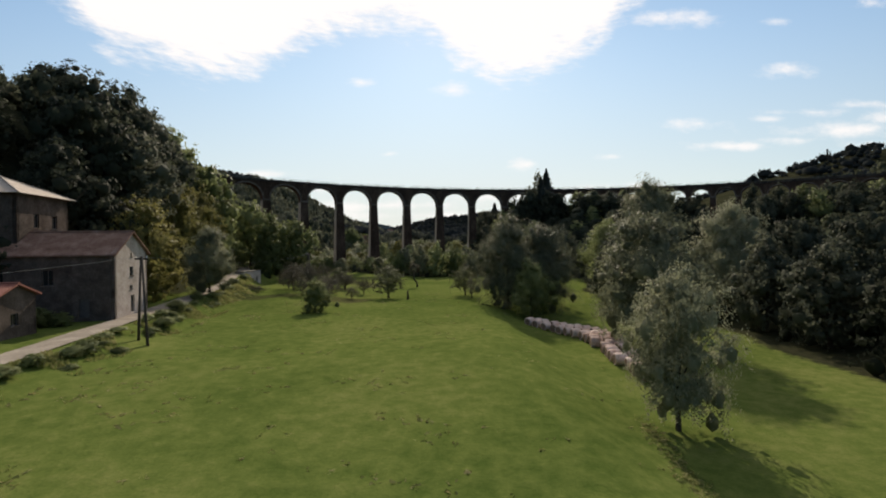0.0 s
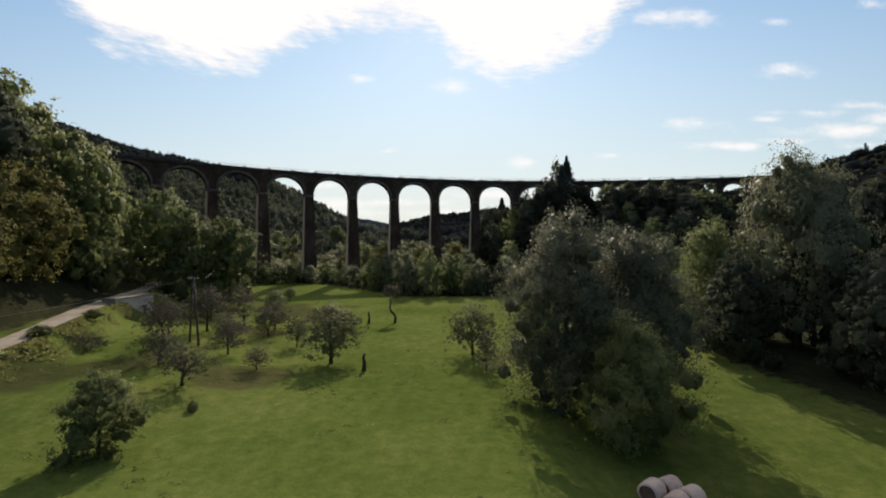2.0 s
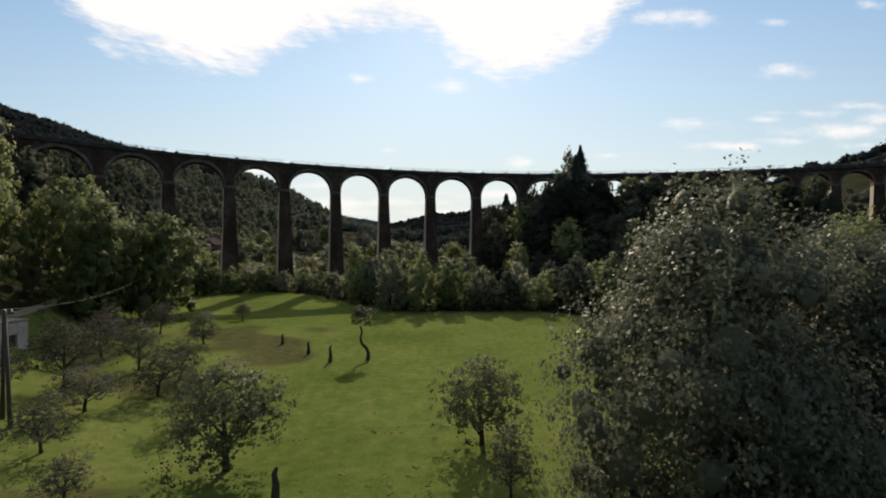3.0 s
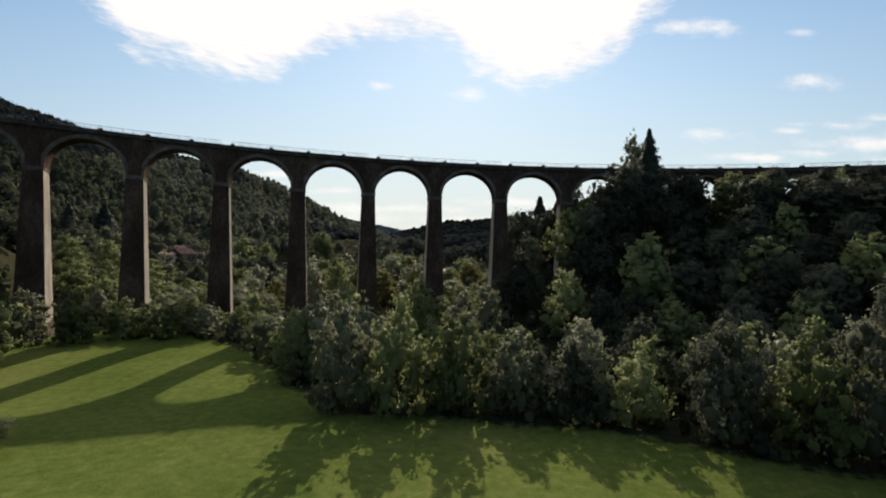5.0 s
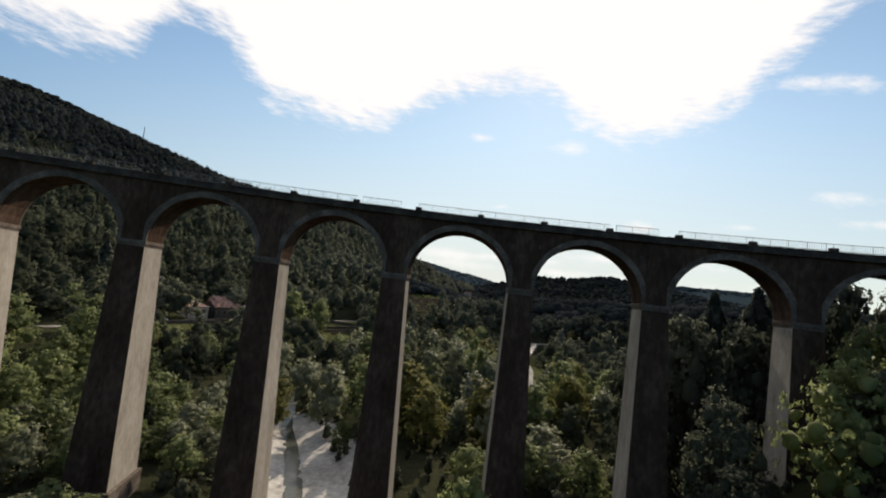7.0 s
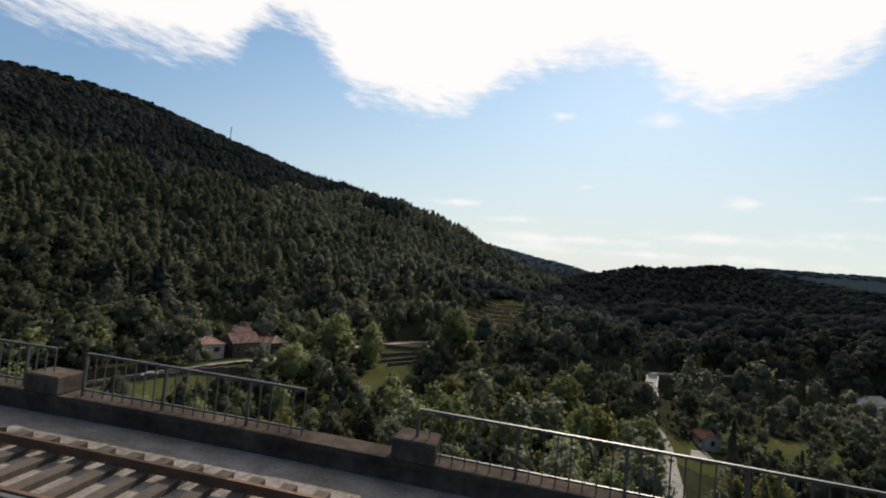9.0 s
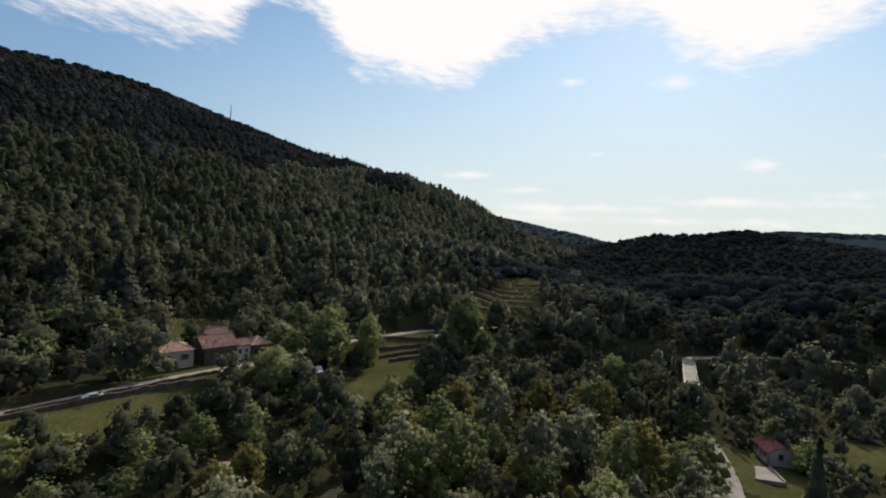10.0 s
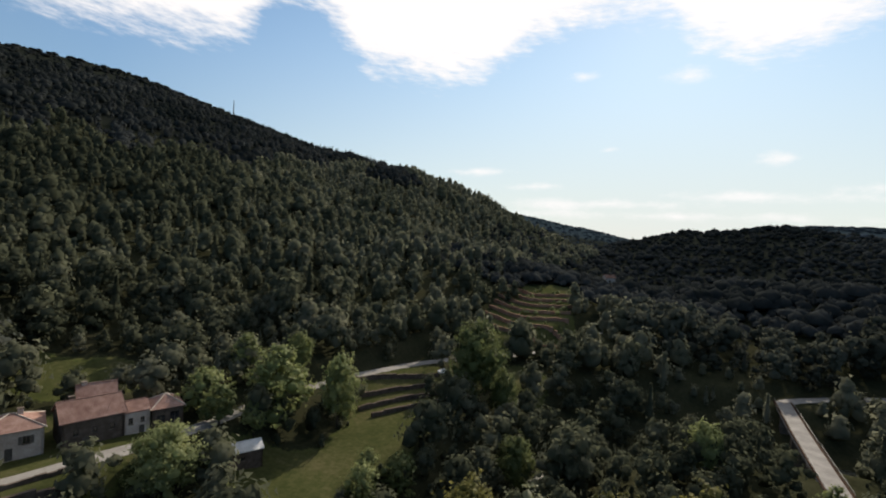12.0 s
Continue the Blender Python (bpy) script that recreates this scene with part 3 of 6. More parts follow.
def ground_material():
    m = bpy.data.materials.new("valley_ground")
    m.use_nodes = True
    n, l = m.node_tree.nodes, m.node_tree.links
    p = n["Principled BSDF"]
    tc = n.new("ShaderNodeTexCoord")

    def noise_at(s, d):
        t = n.new("ShaderNodeTexNoise")
        t.inputs["Scale"].default_value, t.inputs["Detail"].default_value, t.inputs["Roughness"].default_value = s, d, 0.62
        l.new(tc.outputs["Object"], t.inputs["Vector"])
        return t.outputs["Fac"]

    def calc(op, a, b):
        k = n.new("ShaderNodeMath")
        k.operation = op
        for i, v in enumerate((a, b)):
            if isinstance(v, (int, float)):
                k.inputs[i].default_value = v
            else:
                l.new(v, k.inputs[i])
        return k.outputs[0]

    big, mid, small = noise_at(0.06, 5), noise_at(0.95, 6), noise_at(5.0, 5)
    fac = calc("ADD", calc("ADD", calc("MULTIPLY", big, 0.42), calc("MULTIPLY", mid, 0.38)), calc("MULTIPLY", small, 0.20))

    def colours(stops):
        r = n.new("ShaderNodeValToRGB")
        e = r.color_ramp.elements
        pos = [0.37 + 0.26 * i / (len(stops) - 1) for i in range(len(stops))]
        e[0].position, e[1].position = pos[0], pos[-1]
        for q in pos[1:-1]:
            e.new(q)
        for el, c in zip(e, stops):
            el.color = (*c, 1)
        l.new(fac, r.inputs[0])
        return r.outputs[0]

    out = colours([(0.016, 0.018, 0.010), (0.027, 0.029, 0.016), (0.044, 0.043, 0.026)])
    # the far stops carry the bluish haze of distance
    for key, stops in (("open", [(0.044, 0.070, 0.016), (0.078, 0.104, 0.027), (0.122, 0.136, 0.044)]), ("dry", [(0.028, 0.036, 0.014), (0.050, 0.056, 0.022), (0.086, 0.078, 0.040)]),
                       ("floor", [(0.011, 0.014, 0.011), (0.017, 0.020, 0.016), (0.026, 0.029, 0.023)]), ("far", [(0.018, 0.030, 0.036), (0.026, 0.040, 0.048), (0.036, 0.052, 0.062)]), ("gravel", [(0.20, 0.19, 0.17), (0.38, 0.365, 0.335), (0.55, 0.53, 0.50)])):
        at, mr, mx = n.new("ShaderNodeAttribute"), n.new("ShaderNodeMapRange"), n.new("ShaderNodeMix")
        at.attribute_name = key
        mr.interpolation_type = "SMOOTHSTEP"
        mr.inputs["From Min"].default_value, mr.inputs["From Max"].default_value = 0.35, 0.65
        l.new(calc("ADD", at.outputs["Fac"], calc("MULTIPLY", calc("SUBTRACT", mid, 0.5), 0.9)), mr.inputs["Value"])
        mx.data_type = "RGBA"
        l.new(calc("MULTIPLY", mr.outputs[0], calc("GREATER_THAN", at.outputs["Fac"], 0.02)), mx.inputs["Factor"])
        l.new(out, mx.inputs["A"])
        l.new(colours(stops), mx.inputs["B"])
        out = mx.outputs["Result"]
    l.new(out, p.inputs["Base Color"])
    b = n.new("ShaderNodeBump")
    b.inputs["Strength"].default_value, b.inputs["Distance"].default_value = 0.40, 0.22
    l.new(calc("ADD", mid, calc("MULTIPLY", small, 0.5)), b.inputs["Height"])
    l.new(b.outputs[0], p.inputs["Normal"])
    p.inputs["Roughness"].default_value, p.inputs["Specular IOR Level"].default_value = 1.0, 0.0
    return m


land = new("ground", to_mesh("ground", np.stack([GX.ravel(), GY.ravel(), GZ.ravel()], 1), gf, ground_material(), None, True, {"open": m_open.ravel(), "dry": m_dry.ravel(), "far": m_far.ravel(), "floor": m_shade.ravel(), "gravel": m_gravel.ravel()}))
tagged(land, "green mown meadow running into wooded valley slopes and hills", "ground", kind="structure")


def strip(name, line, lz, width, lift, mat_, label, category):
    """A road or stream laid along a line."""
    verts, k = [], 5
    for i, (a, b) in enumerate(line):
        d = line[min(i + 1, len(line) - 1)] - line[max(i - 1, 0)]
        d = d / np.hypot(*d)
        w = width * (1 + 0.06 * math.sin(i * 0.9) + 0.05 * math.sin(i * 2.3))
        for j in range(k):
            o = w * (j / (k - 1) - 0.5)
            verts.append((a + d[1] * o, b - d[0] * o, lz[i] + lift - 0.04 * abs(j - 2)))
    faces = [(i * k + j, i * k + j + 1, (i + 1) * k + j + 1, (i + 1) * k + j) for i in range(len(line) - 1) for j in range(k - 1)]
    return tagged(new(name, to_mesh(name, verts, faces, mat_, None, True)), label, category, kind="structure")


for key, name, label in (("lane", "road_lane", "pale gravel lane along the meadow's edge"), ("hill_road", "road_hill", "narrow pale asphalt road past the farm"), ("bridge_road", "road_bridge", "pale dusty road leading onto the bridge"), ("far_road", "road_far", "pale road turning off beyond the bridge"), ("track", "road_track", "short pale farm track among trees")):
    strip(name, *ROAD_LINES[key], 0.10, LANE if key in ("lane", "track") else ROAD, label, "road")
rl = smooth_line([tuple(q) for q in RIVER])
strip("water", rl, np.full(len(rl), -17.3), 3.0, 0, WATER, "dark shallow river with rippled water", "river")

# ---- the viaduct: an arc seen from its hollow side ----
VX, VY, R_IN, R_OUT = 23.66, 52.35, 188.66, 193.9
BIG, SMALL = 0.0883, 0.0513


def arc(th, r, z):
    return (VX + r * math.sin(th), VY + r * math.cos(th), z)


def fall(th):
    return -4.02 * th


IMPOST, CROWN, CORNICE, COPING = 18.7, 25.45, 26.55, 27.45
viaduct = thing("viaduct", "tall curved stone railway viaduct with slender tapering piers", "viaduct")


def arc_box(s, t0, t1, r0, r1, z0, z1, steps=1, slope=True):
    """A block bent along the arc."""
    o = len(s.v)
    for i in range(steps + 1):
        t = t0 + (t1 - t0) * i / steps
        dz = fall(t) if slope else 0
        s.v += [arc(t, r0, z0 + dz), arc(t, r1, z0 + dz), arc(t, r1, z1 + dz), arc(t, r0, z1 + dz)]
    for i in range(steps):
        a, b = o + 4 * i, o + 4 * (i + 1)
        for j in range(4):
            k = (j + 1) % 4
            s.f.append((a + j, b + j, b + k, a + k))
    s.f.append((o, o + 1, o + 2, o + 3))
    e = o + 4 * steps
    s.f.append((e + 3, e + 2, e + 1, e))


def shaft(tc, z_top, half_w, r0, r1, foot, batter=0.032, name="pier"):
    """A tapering pier with a plinth; its stone courses step very slightly."""
    s = Solid()
    zt = z_top + fall(tc)
    n = max(4, int((zt - foot) / 2.4))
    rows = []
    for i in range(n + 1):
        z = zt + (foot - zt) * i / n
        g = (zt - z) * batter
        rows.append((z, half_w + g, r0 - g * 1.5, r1 + g * 0.8))
    o = len(s.v)
    for z, w, a, b in rows:
        for r, sg in ((a, -1), (a, 1), (b, 1), (b, -1)):
            s.v.append(arc(tc + sg * w / 191.0, r, z))
    for i in range(n):
        for j in range(4):
            k = (j + 1) % 4
            s.f.append((o + 4 * i + j, o + 4 * (i + 1) + j, o + 4 * (i + 1) + k, o + 4 * i + k))
    s.f.append((o + 3, o + 2, o + 1, o))
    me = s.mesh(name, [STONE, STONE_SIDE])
    # left and right faces take the brightened stone, front and back the dark
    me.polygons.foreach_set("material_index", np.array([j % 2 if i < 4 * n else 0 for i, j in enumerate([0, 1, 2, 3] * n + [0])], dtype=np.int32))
    p = part(name, me, viaduct)
    zb, w, a, b = rows[-1]
    q = Solid()
    arc_box(q, tc - (w + 0.35) / 191, tc + (w + 0.35) / 191, a - 0.35, b + 0.35, foot - 1.0, foot + 3.2, 1, False)
    part("plinth", q.mesh("plinth", STONE_PALE, bevel=0.06), p)
    c = Solid()
    arc_box(c, tc - (half_w + 0.14) / 191, tc + (half_w + 0.14) / 191, r0 - 0.14, r1 + 0.14, z_top - 0.40, z_top + 0.10)
    arc_box(c, tc - (half_w + 0.06) / 191, tc + (half_w + 0.06) / 191, r0 - 0.06, r1 + 0.06, z_top - 0.7, z_top - 0.40)
    part("impost", c.mesh("impost", STONE_PALE, bevel=0.04), p)
    return p


def span(t0, t1, half_w, z_imp, n=18, name="arch"):
    """Wall over one opening, with its barrel below and a ring on each face."""
    tc, r = (t0 + t1) / 2, ((t1 - t0) * R_IN - 2 * half_w) / 2
    top = CORNICE
    s = Solid()
    xs = [-(t1 - t0) * R_IN / 2] + [-r * math.cos(math.pi * i / n) for i in range(n + 1)] + [(t1 - t0) * R_IN / 2]
    zs = [z_imp] + [z_imp + r * math.sin(math.pi * i / n) for i in range(n + 1)] + [z_imp]
    for x, z in zip(xs, zs):
        t = tc + x / R_IN
        d = fall(t)
        s.v += [arc(t, R_IN, z + d), arc(t, R_OUT, z + d), arc(t, R_OUT, top + d), arc(t, R_IN, top + d)]
    for i in range(len(xs) - 1):
        for j in range(4):
            k = (j + 1) % 4
            s.f.append((4 * i + j, 4 * (i + 1) + j, 4 * (i + 1) + k, 4 * i + k))
    p = part(name, s.mesh(name, STONE), viaduct)
    ring = Solid()
    for ra, rb in ((R_IN - 0.035, R_IN + 0.25), (R_OUT - 0.25, R_OUT + 0.035)):
        o = len(ring.v)
        for i in range(n + 1):
            w = math.pi * i / n
            for k in (r - 0.02, r + min(0.75, r * 0.11)):
                t = tc - k * math.cos(w) / R_IN
                z = z_imp + k * math.sin(w) + fall(t)
                ring.v += [arc(t, ra, z), arc(t, rb, z)]
        for i in range(n):
            a, b = o + 4 * i, o + 4 * (i + 1)
            ring.f += [(a, b, b + 1, a + 1), (a + 2, a + 3, b + 3, b + 2), (a, a + 2, b + 2, b), (a + 1, b + 1, b + 3, a + 3)]
    part("arch_ring", ring.mesh("arch_ring", STONE_PALE), p)
    return p


TH0 = -0.5738
for k in range(-3, 9):
    tc = TH0 + k * BIG
    bx, by, _ = arc(tc, 191, 0)
    foot = min(ground(bx + a, by + b) for a in (-4, 0, 4) for b in (-4, 0, 4)) - 0.4
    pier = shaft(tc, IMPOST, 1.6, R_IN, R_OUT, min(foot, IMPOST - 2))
    pil = Solid()
    arc_box(pil, tc - 1.25 / 191, tc + 1.25 / 191, R_IN - 0.12, R_IN + 0.3, IMPOST + 0.1, CORNICE)
    part("pilaster", pil.mesh("pilaster", STONE), pier)
    pil = Solid()
    arc_box(pil, tc - 1.25 / 191, tc + 1.25 / 191, R_OUT - 0.3, R_OUT + 0.12, IMPOST + 0.1, CORNICE)
    part("pilaster", pil.mesh("pilaster", STONE), pier)
    # each hole is a solid dark block, its inner shade given by colour
    for sg in (-1, 1):
        hole = Solid()
        arc_box(hole, tc + (sg * 2.0 - 0.16) / 191, tc + (sg * 2.0 + 0.16) / 191, R_IN - 0.06, R_IN + 0.2, 24.2, 24.75)
        part("drain_hole", hole.mesh("drain_hole", STONE_DARK), pier)
for k in range(-4, 8):
    span(TH0 + k * BIG, TH0 + (k + 1) * BIG, 1.6, IMPOST)
ts = [0.1927 + SMALL * i for i in range(17)]
for tc in ts:
    bx, by, _ = arc(tc, 191, 0)
    foot = min(ground(bx + a, by + b) for a in (-3, 0, 3) for b in (-3, 0, 3)) - 0.4
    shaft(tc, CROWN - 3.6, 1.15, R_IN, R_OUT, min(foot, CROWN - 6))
span(TH0 + 8 * BIG, ts[0], 1.3, CROWN - 4.0, 14)
for a, b in zip(ts[:-1], ts[1:]):
    span(a, b, 1.15, CROWN - 3.6, 14)

T_A, T_B = TH0 - 4 * BIG, ts[-1]
for name, a, b in (("abutment", T_A - 0.12, T_A), ("abutment", T_B, T_B + 0.25)):
    s = Solid()
    arc_box(s, a, b, R_IN, R_OUT, -12, CORNICE, 8)
    part(name, s.mesh(name, STONE), viaduct)
T_A, T_B = T_A - 0.12, T_B + 0.25
s = Solid()
for r0, r1 in ((R_IN - 0.45, R_IN + 0.5), (R_OUT - 0.5, R_OUT + 0.45)):
    arc_box(s, T_A, T_B, r0, r1, CORNICE, CORNICE + 0.38, 120)
part("cornice", s.mesh("cornice", STONE_DARK), viaduct, "dark weathered stone cornice")
for r0, r1 in ((R_IN - 0.25, R_IN + 0.22), (R_OUT - 0.22, R_OUT + 0.25)):
    s = Solid()
    arc_box(s, T_A, T_B, r0, r1, CORNICE + 0.38, COPING - 0.12, 120)
    arc_box(s, T_A, T_B, r0 - 0.06, r1 + 0.06, COPING - 0.12, COPING, 120)
    part("parapet", s.mesh("parapet", STONE_DARK), viaduct)
s = Solid()
arc_box(s, T_A, T_B, R_IN + 0.22, R_OUT - 0.22, CORNICE - 0.02, CORNICE + 0.45, 120)
deck = part("ballast_bed", s.mesh("ballast_bed", BALLAST), viaduct, "grey stone ballast")
for off in (-0.75, 0.75):
    s = Solid()
    rm = (R_IN + R_OUT) / 2 + off
    arc_box(s, T_A, T_B, rm - 0.035, rm + 0.035, CORNICE + 0.55, CORNICE + 0.72, 160)
    part("rail", s.mesh("rail", RUST), deck, "rusty steel rail")
s = Solid()
t = T_A
while t < T_B:
    rm = (R_IN + R_OUT) / 2
    arc_box(s, t, t + 0.25 / 191, rm - 1.3, rm + 1.3, CORNICE + 0.42, CORNICE + 0.56)
    t += 0.62 / 191
tagged(part("sleepers", s.mesh("sleepers", POLE), deck), "dark timber sleepers", kind="stuff")
# refuge stubs on the coping and the railing between them
n_st = int((T_B - T_A) / (BIG / 2))
for i in range(n_st + 1):
    tc = TH0 + (i - 8) * BIG / 2 + 0.012
    for r0, r1 in ((R_IN - 0.35, R_IN + 0.35), (R_OUT - 0.35, R_OUT + 0.35)):
        b = Solid()
        arc_box(b, tc - 0.42 / 191, tc + 0.42 / 191, r0, r1, COPING, COPING + 0.42)
        part("parapet_block", b.mesh("parapet_block", STONE_DARK, bevel=0.03), viaduct)
    if i % 4 == 3:
        a0, a1 = tc + 0.8 / 191, tc + BIG / 2 - 2.4 / 191
    else:
        a0, a1 = tc, tc + BIG / 2
    for r in (R_IN + 0.05, R_OUT - 0.05):
        g = Solid()
        arc_box(g, a0, a1, r - 0.03, r + 0.03, COPING + 0.92, COPING + 0.97, 3)
        arc_box(g, a0, a1, r - 0.02, r + 0.02, COPING + 0.12, COPING + 0.16, 3)
        m = int((a1 - a0) * 191 / 0.24)
        for j in range(m + 1):
            tt = a0 + (a1 - a0) * j / m
            w = 0.028 if j % 8 == 0 else 0.011
            arc_box(g, tt - w / 191, tt + w / 191, r - w, r + w, COPING, COPING + 0.92)
        part("railing", g.mesh("railing", STEEL), viaduct, "thin grey steel railing")

# ---- trees ----
rng = np.random.default_rng(7)


def turned(nrm, out):
    """Unit normals on the outer side."""
    nrm = nrm * np.where((nrm * out).sum(1) < 0, -1.0, 1.0)[:, None]
    return nrm / (np.linalg.norm(nrm, axis=1, keepdims=True) + 1e-9)


def soft_normals(out, nrm):
    """Leaves of a spray shade like the rounded spray they belong to."""
    q = out * 0.78 + nrm * 0.22
    return q / (np.linalg.norm(q, axis=1, keepdims=True) + 1e-9)


def leaf_cards(c, nrm, size, r, aspect=0.70):
    """Small bent leaf sprays at points c, facing roughly along nrm."""
    n = len(c)
    out = nrm
    nrm = turned(out + r.normal(0, 0.48, (n, 3)), out)
    ref = r.normal(0, 1, (n, 3))
    a = np.cross(nrm, ref)
    a /= np.linalg.norm(a, axis=1, keepdims=True) + 1e-9
    b = np.cross(nrm, a)
    s = (size * r.uniform(0.55, 1.35, n))[:, None]
    v = np.stack([c - a * s, c - b * s * aspect + nrm * s * 0.18, c + a * s, c + b * s * aspect + nrm * s * 0.18], 1)
    f = np.arange(4 * n).reshape(n, 4)
    return v.reshape(-1, 3), f, np.repeat(soft_normals(out, nrm), 4, 0)


def tri_cards(c, nrm, size, r):
    n = len(c)
    out = nrm
    nrm = turned(out + r.normal(0, 0.28, (n, 3)), out)
    a = np.cross(nrm, r.normal(0, 1, (n, 3)))
    a /= np.linalg.norm(a, axis=1, keepdims=True) + 1e-9
    b = np.cross(nrm, a)
    s = (size * r.uniform(0.6, 1.4, n))[:, None]
    v = np.stack([c + a * s, c - a * s * 0.6 + b * s * 0.85, c - a * s * 0.5 - b * s * 0.85], 1)
    return v.reshape(-1, 3), np.repeat(soft_normals(out, nrm), 3, 0)


LOBES = {}


def ball(level):
    """Points and triangles of a round, evenly divided ball."""
    bm = bmesh.new()
    bmesh.ops.create_icosphere(bm, subdivisions=level, radius=1.0)
    bm.verts.ensure_lookup_table()
    v = np.array([q.co[:] for q in bm.verts])
    f = np.array([[q.index for q in t.verts] for t in bm.faces])
    bm.free()
    return v, f


BALL_S, BALL_M, BALL_L = ball(1), ball(2), ball(3)


EGG = (np.array([(0, 0, 0.38), (0.02, -0.02, 0.72)]), np.array([0.33, 0.23]))  # two lumps of a far tree, one above the other
EGG_FAR = (np.array([(0, 0, 0.48)]), np.array([0.40]))


def cores(r, shape, lobed, solid, squeeze=0.86):
    """The dense inside of a crown: one knobbly lump for each lobe, or one tapering lump for a conifer. Gives points, faces, normals."""
    bv, bf = solid
    if shape == "cone":
        u = (bv[:, 2] + 1) / 2
        k = 0.30 * (1 - u) ** 0.9 * (0.75 + 0.25 * np.sin(u * 30)) * r.uniform(0.8, 1.15, len(bv)) + 0.004
        w = np.arctan2(bv[:, 1], bv[:, 0])
        p = np.stack([k * np.cos(w), k * np.sin(w), 0.10 + 0.86 * u], 1)
        return p, bf, np.stack([np.cos(w) * 0.85, np.sin(w) * 0.85, np.full(len(bv), 0.45)], 1)
    ps, fs, ns = [], [], []
    for i, (c, q) in enumerate(zip(*lobed)):
        lump = 1 + 0.16 * np.sin(bv[:, 0] * 7 + i) * np.sin(bv[:, 1] * 6 + 2 * i) + 0.10 * np.sin(bv[:, 2] * 9 + i)
        p = c + bv * (q * squeeze * lump * r.uniform(0.78, 1.12, len(bv)))[:, None] * np.array([1, 1, 0.95])
        mid = np.stack([p[:, 0] * 2.2, p[:, 1] * 2.2, (p[:, 2] - 0.48) * 1.6], 1)
        ps.append(p)
        fs.append(bf + i * len(bv))
        ns.append(bv * 0.75 + mid * 0.7)
    n = np.concatenate(ns)
    return np.concatenate(ps), np.concatenate(fs), n / (np.linalg.norm(n, axis=1, keepdims=True) + 1e-9)


def crown_points(r, shape, n, lobes):
    """Points and outward directions on the lobes of a unit crown (height 0..1, width 1)."""
    if shape == "cone":
        t = r.uniform(0, 1, n) ** 0.75
        tier = 0.50 + 0.50 * np.abs(np.sin(t * 23 + 0.6 * np.sin(t * 9)))
        w = r.uniform(0, 2 * np.pi, n)
        rad = 0.5 * (1 - t) ** 0.95 * tier * (0.72 + 0.34 * np.sin(w * 6 + np.floor(t * 13) * 2.4)) * r.uniform(0.55, 1.0, n) + 0.012
        c = np.stack([rad * np.cos(w), rad * np.sin(w), 0.10 + 0.90 * t - rad * 0.12], 1)
        return c, np.stack([np.cos(w) * 0.8, np.sin(w) * 0.8, np.full(n, 0.5)], 1)
    lo, lw, lh = {"round": (0.20, 0.36, 0.34), "tall": (0.14, 0.30, 0.42), "low": (-0.02, 0.37, 0.42), "full": (0.05, 0.35, 0.4), "slim": (-0.02, 0.33, 0.42), "open": (0.34, 0.40, 0.26), "fruit": (0.16, 0.41, 0.36)}[shape]
    lw += 0.06 if lobes > 40 else 0.0
    cs, rs = [], []
    for i in range(lobes):
        w = 2.39996 * i + r.uniform(-0.5, 0.5)
        u = (i + 0.5) / lobes
        z = lo + 0.10 + (0.80 - lo) * u
        taper = np.sin(np.pi * np.clip((0.18 if shape in ("open", "round", "tall") else 0.30) + (0.78 if shape in ("open", "round", "tall") else 0.65) * u, 0, 1)) ** 0.8
        q = lw * taper * (r.uniform(0.35, 1.0) * (1.22 if r.uniform() < 0.25 else 0.94) if lobes > 30 else r.uniform(0.45, 0.95))
        cs.append((q * np.cos(w), q * np.sin(w), z + r.uniform(-0.09, 0.09) * (1 if lobes > 30 else 0.45)))
        rs.append(r.uniform(0.09, 0.24) * (0.75 + 0.4 * taper) * min(1.0, (30 / lobes) ** 0.33))
    cs.append((0, 0, lo + (0.96 - lo) * 0.55))
    rs.append(0.27)
    cs, rs = np.array(cs), np.array(rs)
    LOBES["last"] = (cs, rs)
    pick = r.choice(len(cs), n, p=rs ** 2 / (rs ** 2).sum())
    d = r.normal(0, 1, (n, 3))
    d /= np.linalg.norm(d, axis=1, keepdims=True)
    d[:, 2] = np.where(d[:, 2] < -0.5, -d[:, 2] * 0.5, d[:, 2])
    lump = 1 + 0.16 * np.sin(d[:, 0] * 7 + pick) * np.sin(d[:, 1] * 6 + 2 * pick) + 0.10 * np.sin(d[:, 2] * 9 + pick)
    rad = rs[pick] * lump * (1.07 - 0.45 * r.uniform(0, 1, n) ** 1.6)
    c = cs[pick] + d * rad[:, None] * np.array([1, 1, 0.95])
    if n > 1000:  # gather the sprays into tufts
        m = n // 16
        own = r.integers(0, m, n)
        loose = r.normal(0, 0.020, (n, 3)) * np.array([1, 1, 0.7])
        c = np.where((r.uniform(0, 1, n) < 0.8)[:, None], c[own] + loose, c)
        d = np.where((r.uniform(0, 1, n) < 0.5)[:, None], d[own] * 0.8 + loose * 14, d)
        d = d / (np.linalg.norm(d, axis=1, keepdims=True) + 1e-9)
    mid = np.stack([c[:, 0] * 2.2, c[:, 1] * 2.2, (c[:, 2] - 0.48) * 1.6], 1)
    d = d * 0.6 + mid * 0.9
    return c, d / (np.linalg.norm(d, axis=1, keepdims=True) + 1e-9)


